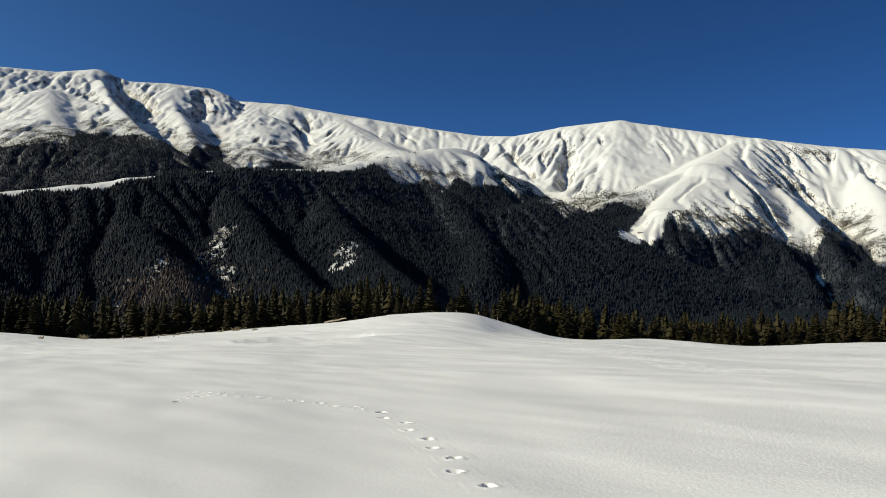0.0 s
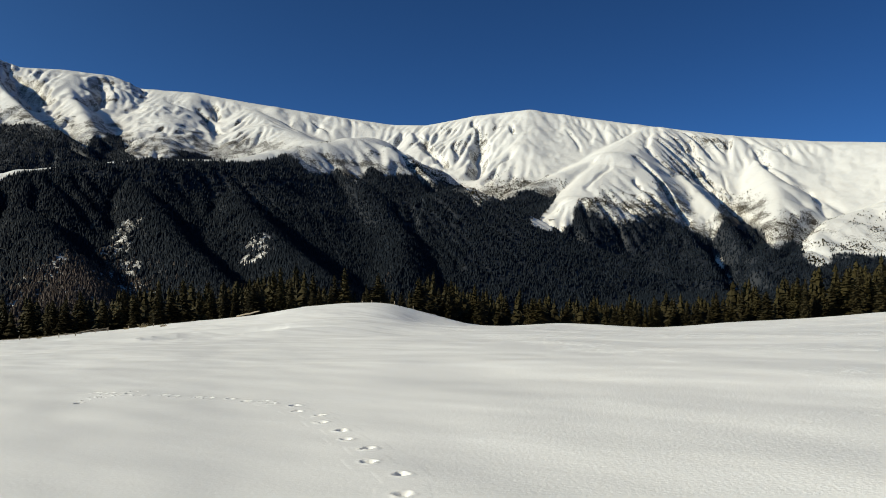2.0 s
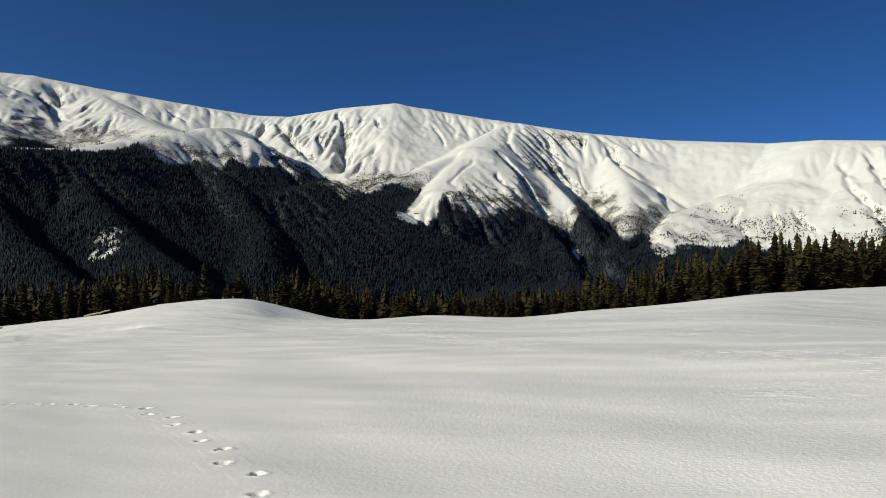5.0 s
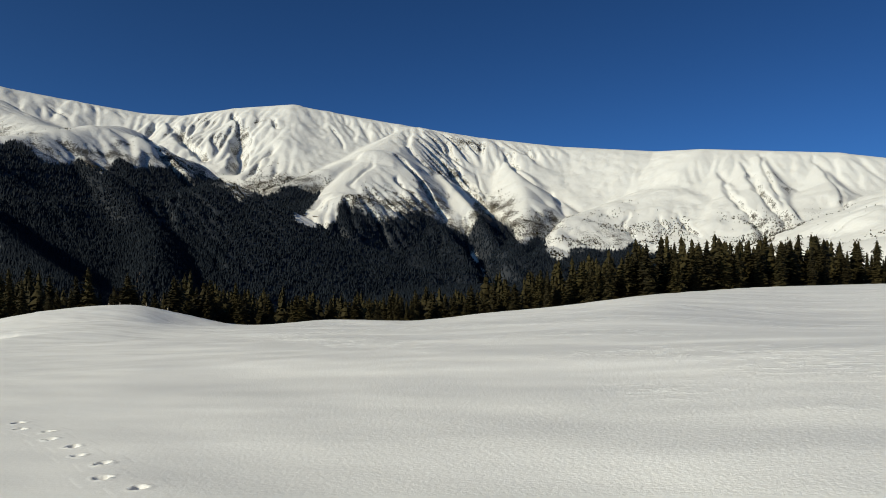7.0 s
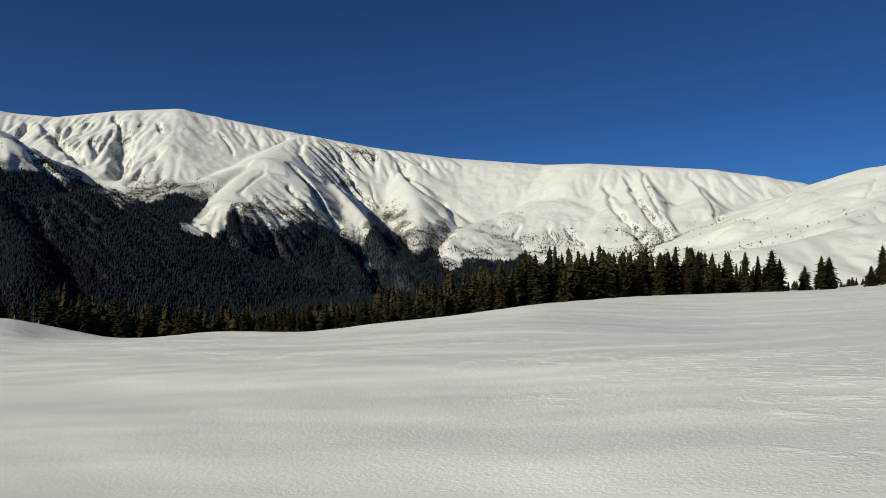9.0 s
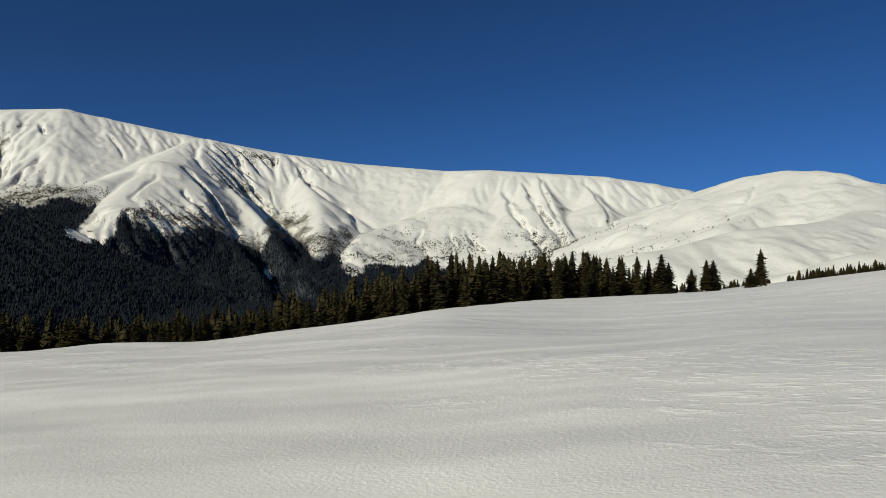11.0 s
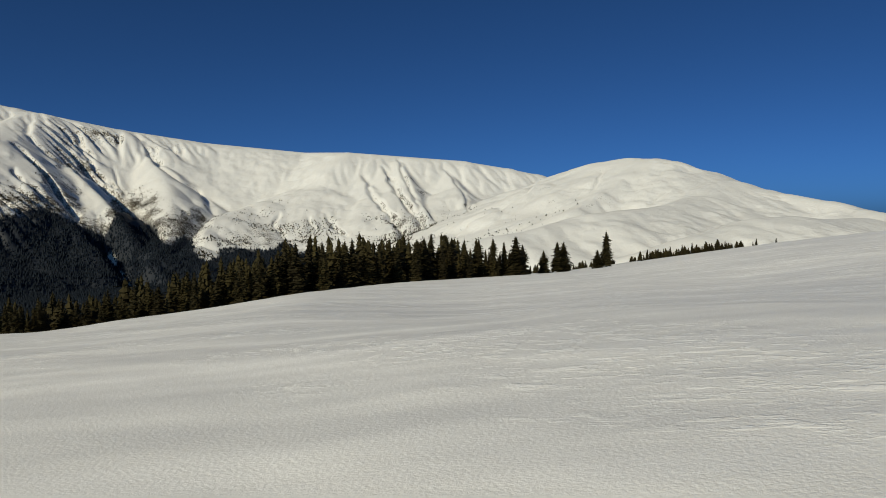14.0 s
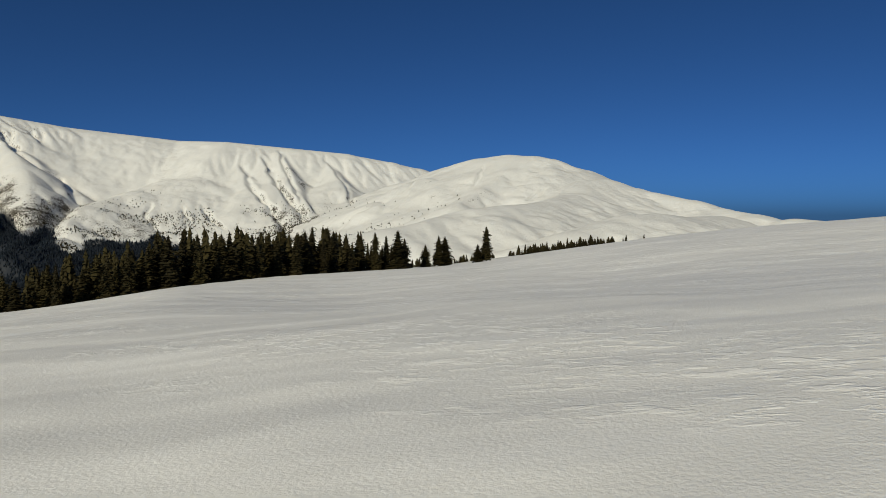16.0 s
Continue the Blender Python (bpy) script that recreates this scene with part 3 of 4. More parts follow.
TREELINE = [(180, 100), (44, 160), (12, 235), (5.7, 238), (4.5, 219), (3.4, 175), (2.4, 198), (1.1, 192), (0, 160), (-1.1, 203), (-2.3, 172), (-3.6, 180), (-4.5, 195), (-5.8, 176), (-7.5, 165), (-8.5, 132), (-9.2, 92),
            (-10, 118), (-12.7, 146), (-14.9, 130), (-15.6, 95), (-16.3, 80), (-17.2, 78), (-18.7, 58), (-19.7, 34), (-20.4, 50), (-22.5, 56), (-23.6, 42), (-24.8, 8), (-25.6, -24), (-26.1, -22), (-26.35, 0), (-26.7, 43),
            (-28, 44), (-29.2, 3), (-29.8, -34), (-30.2, -42), (-31.3, -12), (-31.5, -32), (-32.2, -64), (-32.8, -85), (-33.6, -64), (-35.6, -58), (-37.6, -50), (-38.3, -34), (-39.4, -60), (-43, -90), (-50, -200), (-180, -200)]
# the same on the high mountain behind the wooded ridge
FARLINE = [(180, 300), (28.7, 352), (26.3, 362), (25.8, 440), (24, 446), (21.9, 434), (19.9, 400), (18.8, 315), (18.2, 388), (16.5, 440), (16.2, 318), (15.3, 284), (13.5, 310), (11.5, 345), (10.3, 310), (7.8, 300), (-180, 280)]


def treeline(az, r):
    def across(rows):
        k = np.array(rows, float)[::-1]
        return np.interp(az, k[:, 0], k[:, 1])
    return np.where((az > 6.5) & (r > 2150), across(FARLINE), across(TREELINE))


def wooded(az, r, z, clear=False):
    """How far the ground is under forest, 0 to 1."""
    x, y = spot(az, r)
    line = treeline(az, r)
    strip = table(az, [(180, 20), (44, 25), (27, 44), (23, 50), (20, 14), (17.5, 4), (16, 22), (12, 52), (6, 60), (2, 40), (-180, 40)])
    patch = fbm(x / 90, y / 90, 80, 4)
    f = ease(line + 15 * patch - z, -6, 8)
    # open meadow along the crest of the wooded ridge and on the tongue below the summit
    mead = np.zeros(x.shape)
    for pts, wide in ((RIDGE[:7], strip), ([(-18.8, 6.1, 2900), (-16.4, 3.2, 2380)], 62), ([(-16.4, 3.2, 2380), (-15.4, 1.9, 2200)], 50), ([(-15.4, 1.9, 2200), (-14.5, 0.6, 2070)], 45), ([(-14.5, 0.6, 2070), (-14.1, 0.0, 2020)], 31),
                      ([(-26.1, -0.6, 2280), (-26.6, -1.2, 2190), (-27.5, -2.0, 2020)], 5), ([(-9.2, 2.6, 2330), (-8.6, 1.2, 2230), (-8.3, 0.2, 2150)], 8)):
        for (a, e, q), (b, e2, q2) in zip(pts, pts[1:]):
            ax, ay = spot(a, q)
            bx, by = spot(b, q2)
            dx, dy = bx - ax, by - ay
            t = np.clip(((x - ax) * dx + (y - ay) * dy) / (dx * dx + dy * dy), 0, 1)
            d = np.hypot(x - ax - t * dx, y - ay - t * dy) + 14 * patch
            mead = np.maximum(mead, 1 - ease(d, wide - 8, wide + 4))
    f = f * (1 - mead)
    if clear:
        return 1 - mead
    # felled patches, with stumps, brush and lines of slash left on the snow
    for a, q, rad in ((18.1, 1325, 58), (19.3, 1290, 40), (17.0, 1375, 36), (16.6, 1470, 26), (16.3, 1530, 32), (7.35, 1400, 26), (7.3, 1455, 30)):
        cx, cy = spot(a, q)
        rest = 0.4 + 0.9 * ripple(x / 8, y / 3.5, 12)
        f = f * np.maximum(ease(np.hypot(x - cx, y - cy) + 20 * patch, rad * 0.7, rad), np.clip(rest, 0.05, 0.8))
    zone = ease(az, 13.5, 16) * (1 - ease(az, 24, 26.5)) * (1 - ease(r + 55 * patch, 1250, 1330))
    return f * ease(r, 500, 700) * (1 - 0.72 * zone)


def mesh_from(name, verts, faces, mats=(), smooth=True, index=None):
    """A mesh from arrays; faces all of one size."""
    me = bpy.data.meshes.new(name)
    faces = np.asarray(faces, np.int32)
    n, k = faces.shape
    me.vertices.add(len(verts))
    me.vertices.foreach_set("co", np.asarray(verts, np.float32).ravel())
    me.loops.add(n * k)
    me.loops.foreach_set("vertex_index", faces.ravel())
    me.polygons.add(n)
    me.polygons.foreach_set("loop_start", np.arange(0, n * k, k, dtype=np.int32))
    me.polygons.foreach_set("use_smooth", np.full(n, smooth))
    for m in mats:
        me.materials.append(m)
    if index is not None:
        me.polygons.foreach_set("material_index", np.asarray(index, np.int32))
    me.update(calc_edges=True)
    return me


# ---------------------------------------------------------------- footprints: where they lie
TRAIL = [(-3.5, -18.70), (-3.42, -17.35), (-0.94, -16.40), (-0.86, -15.45), (0.77, -14.73), (1.16, -14.09), (2.65, -13.43), (2.87, -12.94), (4.49, -12.56), (4.61, -12.15),
         (6.31, -11.91), (6.69, -11.74), (8.16, -11.62), (9.25, -11.38), (10.87, -11.21), (11.57, -11.10), (13.20, -10.91), (13.81, -10.76), (15.41, -10.65),
         (16.40, -10.56), (17.58, -10.53)]
# where the trail turns the snow is trampled
TRAMPLED = [(19.4, -10.8), (18.9, -10.65), (18.5, -10.5), (18.2, -10.2), (17.9, -10.55), (17.7, -10.35), (17.3, -10.3), (17.1, -10.5), (16.8, -10.4), (16.2, -10.45), (15.8, -10.35)]


def on_field(az, el):
    """Where a sight line that falls by el meets the snowfield."""
    r = np.linspace(3, 60, 6000)
    z = near_land(np.full(r.shape, float(az)), r)
    i = int(np.argmax((z - EYE) / r > math.tan(radians(el))))
    return r[i]


PRINTS = []
for az, el in TRAIL + TRAMPLED:
    r = on_field(az, el)
    PRINTS.append((*[float(v) for v in spot(az, r)], az, r))

# ---------------------------------------------------------------- ground
AZ = np.concatenate([np.arange(180, 36, -2.0), np.arange(36, -93, -0.105), np.arange(-93, -180, -2.0)])
R = np.concatenate([(0.0, 0.25, 0.45), 0.6 * 1.03 ** np.arange(0, 64), 3.98 * 1.016 ** np.arange(0, 114), 24.3 * 1.03 ** np.arange(0, 18), 40.5 * 1.03 ** np.arange(0, 70), np.arange(325, 1100, 22.0)])
# from the valley to just behind the crests the rows lie close, behind them wide
BEHIND = [(180, 4700), (44, 4700), (24, 4550), (2, 3950), (-13, 3650), (-40, 3500), (-57, 3350), (-59.5, 2900), (-63, 2580), (-76, 2250), (-95, 2100), (-180, 2100)]
behind = np.interp(AZ, *np.array(BEHIND[::-1], float).T)[None]
rise = np.linspace(0, 1, 262)[:, None]
back = np.array([0.03, 0.08, 0.16, 0.28, 0.44, 0.65, 1.0])[:, None]
RR = np.concatenate([np.repeat(R[:, None], len(AZ), 1), 1105 + (behind - 1105) * rise, behind + (6500 - behind) * back])
AA = np.repeat(AZ[None], len(RR), 0)
ZZ = land(AA.ravel(), RR.ravel()).reshape(AA.shape)
XX, YY = spot(AA, RR)
na, nr = len(AZ), len(RR)
ii = np.arange(nr * na).reshape(nr, na)
quads = np.stack([ii[:-1], np.roll(ii, -1, 1)[:-1], np.roll(ii, -1, 1)[1:], ii[1:]], -1).reshape(-1, 4)
cx = (XX.ravel()[quads].mean(1), YY.ravel()[quads].mean(1))
rf = np.hypot(*cx)
keep = np.ones(len(quads), bool)
for x, y, _, _ in PRINTS:
    keep &= np.hypot(cx[0] - x, cx[1] - y) > 0.17
quads, rf = quads[keep], rf[keep]
cx = (cx[0][keep], cx[1][keep])
reach_f = table(np.degrees(np.arctan2(-cx[0], cx[1])), REACH)
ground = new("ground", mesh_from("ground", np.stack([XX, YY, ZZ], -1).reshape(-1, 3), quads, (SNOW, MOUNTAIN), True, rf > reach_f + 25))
tagged(ground, "wind-packed snow meadow falling to wooded valleys below snowy mountains", "terrain", kind="structure")
# tree cover, which also masks the shade painted on the ground below
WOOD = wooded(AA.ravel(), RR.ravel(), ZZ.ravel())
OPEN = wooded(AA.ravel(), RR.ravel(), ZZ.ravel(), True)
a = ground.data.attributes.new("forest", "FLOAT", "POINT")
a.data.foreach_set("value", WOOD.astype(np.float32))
line = treeline(AA.ravel(), RR.ravel())
scrub = np.clip(1 - (ZZ.ravel() - np.maximum(line, 0 * line - 60)) / (120 + 50 * ease(AA.ravel(), 0, 6)), 0, 1) * (0.5 + 0.06 * ease(AA.ravel(), 0, 6)) * (RR.ravel() > 900) * OPEN
# steep ground and the ravines show rock and grass
steep = np.hypot(np.gradient(ZZ, axis=0) / np.maximum(np.gradient(RR, axis=0), 0.1), np.gradient(ZZ, axis=1) / np.maximum(RR * np.radians(np.abs(np.gradient(AA, axis=1))), 0.1)).ravel()
scrub = scrub * (1 - 0.75 * ease(-AA.ravel(), 29, 34)) * (1 - ease(-AA.ravel(), 53, 58) * (RR.ravel() < 2100))
scrub = scrub + (0.20 - 0.10 * ease(-AA.ravel(), 50, 56) + 0.05 * ease(AA.ravel(), 6, 13) * (RR.ravel() > 2700) + 0.32 * ease(steep, 0.6, 1.1)) * (RR.ravel() > 1700)
for az0, r0, rad, much in ((-9.6, 2430, 150, 0.26), (-11.5, 2650, 120, 0.16), (-29.2, 2700, 110, 0.28), (-22.8, 2650, 110, 0.20), (-31.5, 2450, 130, 0.22), (-50.5, 2500, 110, 0.18),
                           (-36.5, 2330, 120, 0.2), (-25.5, 3270, 60, 0.26), (-26.8, 3290, 50, 0.26), (-29.5, 3280, 60, 0.24), (-31, 3290, 40, 0.2), (-47.4, 2880, 50, 0.26), (-48.6, 2760, 60, 0.26), (-47.2, 2420, 50, 0.3), (-24, 2900, 90, 0.2), (-8.5, 3250, 70, 0.24), (-11, 3300, 60, 0.22), (13.5, 3000, 160, 0.3), (6, 3050, 200, 0.26), (28, 3050, 200, 0.25), (17, 3300, 160, 0.2)):
    cx0, cy0 = spot(az0, r0)
    scrub = scrub + much * np.exp(-((XX.ravel() - cx0) ** 2 + (YY.ravel() - cy0) ** 2) / rad ** 2)
a = ground.data.attributes.new("scrub", "FLOAT", "POINT")
a.data.foreach_set("value", np.minimum(scrub, 0.56).astype(np.float32))

# ---------------------------------------------------------------- far forest
rng = np.random.default_rng(4)


def scatter(count, az0, az1, r0, r1):
    az = rng.uniform(az0, az1, count)
    r = np.sqrt(rng.uniform(r0 ** 2, r1 ** 2, count))
    return az, r


def cone_trees(name, az, r, z, tall, wide, mat, sides=5, tiers=True):
    """Many small conifers of one or two tiers each, in one mesh."""
    x, y = spot(az, r)
    n = len(x)
    ang = np.linspace(0, 2 * np.pi, sides, endpoint=False)
    turn = rng.uniform(0, 2 * np.pi, n)
    ca, sa = np.cos(ang[None] + turn[:, None]), np.sin(ang[None] + turn[:, None])
    jag = rng.uniform(0.75, 1.2, (n, sides))
    cols = []
    for frac_r, frac_z, tip in ((1.0, 0.06, 0.72), (0.62, 0.45, 1.0)) if tiers else ((1.0, 0.04, 1.0),):
        cols.append(np.stack([x[:, None] + ca * jag * wide[:, None] * frac_r, y[:, None] + sa * jag * wide[:, None] * frac_r,
                              (z + tall * frac_z)[:, None] + rng.uniform(-0.04, 0.04, (n, sides)) * tall[:, None]], -1))
        cols.append(np.stack([x, y, z + tall * tip], -1)[:, None])
    v = np.concatenate(cols, 1)
    per = v.shape[1]
    f = np.array([(base + k, base + (k + 1) % sides, base + sides) for base in range(0, per, sides + 1) for k in range(sides)])
    faces = (f[None] + (np.arange(n) * per)[:, None, None]).reshape(-1, 3)
    return new(name, mesh_from(name, v.reshape(-1, 3), faces, (mat,), not tiers))


az, r = rng.uniform(-40, 36, 105000), rng.uniform(1080, 2500, 105000)
naz, nr = rng.uniform(-8, 36, 34000), rng.uniform(1080, 1750, 34000)
faz, fr = scatter(30000, 8, 42, 2500, 3500)
az, r = np.concatenate([az, naz, faz]), np.concatenate([r, nr, fr])
z = land(az, r)
ok = wooded(az, r, z) > rng.uniform(0.35, 0.9, len(z))
az, r, z = az[ok], r[ok], z[ok]
tall = rng.uniform(5.5, 10.5, len(z))
tagged(cone_trees("far_forest", az, r, z, tall, tall * rng.uniform(0.24, 0.34, len(z)), HAZED_NEEDLES, 4, False), "dense dark spruce forest on the valley slopes", "forest", kind="stuff")

# scattered scrub above the tree line
az, r = scatter(300000, -62, 42, 1700, 3200)
z = land(az, r)
x, y = spot(az, r)
line = np.maximum(treeline(az, r), -70)
chance = np.clip(1 - (z - line) / 150, 0, 1) ** 2 * (1 - 0.8 * ease(-az, 48, 56)) * np.clip(-0.05 + 1.7 * fbm(x / 110, y / 110, 33, 3), 0.015, 1) * wooded(az, r, z, True)
ok = (rng.uniform(0, 1, len(z)) < chance) & (wooded(az, r, z) < 0.5)
az, r, z = az[ok], r[ok], z[ok]
tall = rng.uniform(1.4, 5.2, len(z))
tagged(cone_trees("dwarf_pine_scrub", az, r, z, tall, tall * rng.uniform(0.38, 0.6, len(z)), NEEDLES), "sparse dark dwarf pines scattered over snowy slopes", "shrubs", kind="stuff")


# ---------------------------------------------------------------- things
def part(name, bm_or_mesh, material, parent, label=""):
    """Links a bmesh or a ready mesh as one part under a thing."""
    me = bm_or_mesh
    if isinstance(bm_or_mesh, bmesh.types.BMesh):
        me = bpy.data.meshes.new(name)
        bm_or_mesh.to_mesh(me)
        bm_or_mesh.free()
    if material and not me.materials:
        me.materials.append(material)
    ob = new(name, me)
    ob.parent = parent
    return tagged(ob, label)


def ground_z(az, r):
    return float(land(np.array([float(az)]), np.array([float(r)]))[0])


def bearing(x, y):
    return math.degrees(math.atan2(-x, y)), math.hypot(x, y)


# ---- spruces
def crown_arrays(seed, whorls, arms, wide, twigs=6, ragged=0.28, low=0.05, tiers=21):
    """Boughs in whorls round a stem one unit tall, each hung with small pointed sprays: vertices and triangles."""
    g = np.random.default_rng(seed)
    v, f = [], []

    def spray(root, ang, length, width, droop):
        c, s = math.cos(ang), math.sin(ang)
        n = len(v)
        m = length * 0.45
        v.append(root)
        v.append((root[0] + c * m - s * width, root[1] + s * m + c * width, root[2] - droop * 0.6))
        v.append((root[0] + c * m + s * width, root[1] + s * m - c * width, root[2] - droop * 0.6 - width * 0.8))
        v.append((root[0] + c * length, root[1] + s * length, root[2] - droop))
        f.extend([(n, n + 2, n + 1), (n + 1, n + 2, n + 3)])

    lean = g.uniform(-0.012, 0.012, 2)
    bulge = g.uniform(0.72, 1.2, 7)
    for k in range(whorls):
        t = k / (whorls - 1)
        h = low + (0.975 - low) * t ** 0.92
        rad = wide * (1 - t) ** 0.70 * (1 if t > 0.12 else 0.8 + 1.6 * t) * np.interp(t * 6, range(7), bulge) + 0.006
        count = max(4, int(round(arms * (1 - 0.4 * t))))
        a0 = g.uniform(0, 6.28)
        for j in range(count):
            if g.uniform() < 0.08:
                continue
            ang = a0 + 6.283 * j / count + g.uniform(-0.3, 0.3)
            length = rad * g.uniform(1 - 1.5 * ragged, 1 + ragged)
            droop = length * (g.uniform(0.2, 0.75) - 0.8 * t * t)
            root = (lean[0] * h, lean[1] * h, h + g.uniform(-0.028, 0.028))
            c, s = math.cos(ang), math.sin(ang)
            hang = twigs if t < 0.85 else max(3, twigs - 3)
            for q in range(hang):
                w = 0.38 + 0.62 * (q + g.uniform(0, 0.6)) / hang
                side = (-1 if q % 2 else 1) * g.uniform(0.15, 0.95) * (0.3 if q == hang - 1 else 1)
                base = (root[0] + c * length * w * 0.8, root[1] + s * length * w * 0.8, root[2] - droop * w * w)
                size = (0.10 * wide + 0.36 * length) * g.uniform(0.55, 1.1)
                spray(base, ang + side, size, size * g.uniform(0.22, 0.40), size * (g.uniform(0.15, 0.95) - 0.8 * t * t))
    # dense inner boughs in ragged, hanging tiers
    sides = 13 if tiers > 12 else 9
    n = len(v)
    for i in range(2 * tiers):
        t = (i // 2 + (0.8 if i % 2 else 0.0)) / tiers
        h = low + (0.985 - low) * t
        q0 = wide * (1 - t) ** 0.75 * np.interp(t * 6, range(7), bulge) * (0.5 if i % 2 else 0.92)
        for k in range(sides):
            a = 6.283 * (k + g.uniform(-0.35, 0.35)) / sides
            q = q0 * g.uniform(0.6, 1.15)
            v.append((lean[0] * h + q * math.cos(a), lean[1] * h + q * math.sin(a), h + g.uniform(-0.016, 0.010)))
    for i in range(2 * tiers - 1):
        for k in range(sides):
            p, q = n + i * sides + k, n + i * sides + (k + 1) % sides
            f.extend([(p, q, q + sides), (p, q + sides, p + sides)])
    n = len(v)  # leader
    v.extend([(lean[0], lean[1], 1.0), (0.006, 0.0, 0.93), (-0.004, 0.005, 0.93), (-0.004, -0.005, 0.93)])
    f.extend([(n, n + 1, n + 2), (n, n + 2, n + 3), (n, n + 3, n + 1)])
    return np.array(v), np.array(f)


def stem_mesh(seed):
    g = random.Random(seed)
    rings, sides = [(-0.05, 0.016), (0.0, 0.013), (0.3, 0.009), (0.7, 0.005), (0.96, 0.0015)], 7
    v = [(q * math.cos(6.283 * k / sides) + g.uniform(-1, 1) * 0.0006, q * math.sin(6.283 * k / sides), h) for h, q in rings for k in range(sides)]
    f = [(i * sides + k, i * sides + (k + 1) % sides, (i + 1) * sides + (k + 1) % sides, (i + 1) * sides + k) for i in range(len(rings) - 1) for k in range(sides)]
    return mesh_from("trunk", v, f, (BARK,))


KINDS = [(11, 27, 7, 0.180), (12, 29, 6, 0.160), (13, 25, 7, 0.200), (14, 29, 6, 0.145), (15, 26, 7, 0.210), (16, 27, 7, 0.170)]
spruces = []
for seed, whorls, arms, wide in KINDS:
    tree = tagged(new("spruce_tree"), "dark olive spruce standing behind the brow of the snowfield", "tree", "spruces along the meadow edge")
    cv, cf = crown_arrays(seed, whorls, arms, wide)
    part("crown", mesh_from("crown", cv, cf, (NEEDLES,), False), NEEDLES, tree)
    part("trunk", stem_mesh(seed), BARK, tree)
    spruces.append(tree)
used = set()
trees_placed = []


def plant(az, r, tall, kind, fat=1.0, label="", group=""):
    x, y = (float(v) for v in spot(az, r))
    z = ground_z(az, r) - 0.1
    m = pose(x, y, z, 0, 0, rng.uniform(0, 360)) @ Matrix.Diagonal((tall * fat, tall * fat, tall, 1))
    if kind not in used:
        used.add(kind)
        spruces[kind].matrix_basis = m
        ob = spruces[kind]
    else:
        ob = copy_thing(spruces[kind], m @ Matrix.Diagonal((*[1 / s for s in spruces[kind].scale], 1)))
    trees_placed.append((x, y))
    return tagged(ob, label, "", group)


# those that stand out singly: bearing, top, foot (degrees), metres away, fatness
SINGLE = [(0.95, -2.05, 0, 126, 1.0), (1.7, -2.5, 0, 130, 0.9), (-1.5, -2.55, 0, 124, 1.15), (-0.6, -3.3, 0, 128, 0.8), (3.4, -2.5, 0, 136, 0.9), (-4.6, -3.0, 0, 150, 1.2),
          (-47.22, -0.66, -4.37, 205, 1.10),
          (-49.35, -0.60, -4.32, 205, 0.95),
          (-48.36, -1.32, -4.30, 215, 0.80),
          (-51.87, -1.10, -4.14, 212, 0.95),
          (-52.94, -1.11, -4.11, 215, 0.80),
          (-54.01, -1.04, -4.08, 212, 0.90),
          (-55.72, -0.97, -3.96, 212, 1.50),
          (-54.86, -1.35, -4.00, 216, 1.00),
          (-57.79, -2.06, -3.80, 225, 1.30),
          (-58.77, -1.38, -3.68, 228, 1.40),
          (-59.24, -1.43, -3.64, 230, 1.20),
          (-62.38, -0.65, -3.48, 245, 1.05),
          (-61.75, -2.05, -3.52, 243, 1.70),
          (-56.34, -3.24, -3.92, 212, 0.80)]
for k, (az, top, foot, r, fat) in enumerate(SINGLE):
    tall = r * math.tan(radians(top)) + EYE - ground_z(az, r)
    plant(az, r, tall, k % 6, fat * 1.35, "lone dark spruce on the open snow slope" if az < -56 else "")

    if -56.5 < az < -47:
        for q in (-0.42, 0.38):
            plant(az + q + rng.uniform(-0.1, 0.1), r + rng.uniform(6, 16), tall * rng.uniform(0.55, 0.85), (k + 2) % 6, 1.25 * min(fat, 1.2))

# the belt behind the brow: cells of about six metres
belt = []
for az in np.arange(46, -52.5, -0.85):
    reach, tops = float(table(np.array([az]), REACH)[0]), float(table(np.array([az]), TOPS)[0])
    for depth in (16, 23, 31, 40, 51, 64, 79, 96):
        a, r = az + rng.uniform(-1.0, 1.0), reach + depth + rng.uniform(-4, 4)
        zg = ground_z(a, r)
        room = r * math.tan(radians(tops)) + EYE - zg
        tall = room * rng.choice([rng.uniform(0.55, 0.85), rng.uniform(0.85, 1.0), rng.uniform(1.0, 1.12)], p=[0.4, 0.48, 0.12])
        if -4.2 < a < 4.0:
            tall *= 0.72
        if tall > 4.5:
            belt.append((depth, a, r, tall))
belt.sort()
for depth, a, r, tall in belt[:190]:
    plant(a, r, tall, int(rng.integers(0, 6)), rng.uniform(0.95, 1.6) * (1.25 if tall < 9 else 1))
# far trees along the open saddle, in loose clumps that thin out up the slope
small = []
for seed, wide in ((31, 0.19), (32, 0.23)):
    tree = tagged(new("spruce_tree"), "small distant spruce beyond the snowy rise", "tree", "spruces beyond the rise")
    cv, cf = crown_arrays(seed, 16, 6, wide, 3, 0.32)
    part("crown", mesh_from("crown", cv, cf, (NEEDLES,), False), NEEDLES, tree)
    part("trunk", stem_mesh(seed), BARK, tree)
    small.append(tree)
CLUMPS = [-56.8, -57.5, -59.6, -60.2, -60.6, -61.3, -62.8, -64.2, -64.6, -65.1, -65.5, -66.0, -66.5, -67.0, -67.3, -67.7, -68.1, -68.4, -68.8, -69.3, -69.7, -70.1, -70.5, -70.9, -71.2, -71.6, -72.0, -72.8, -74.4]
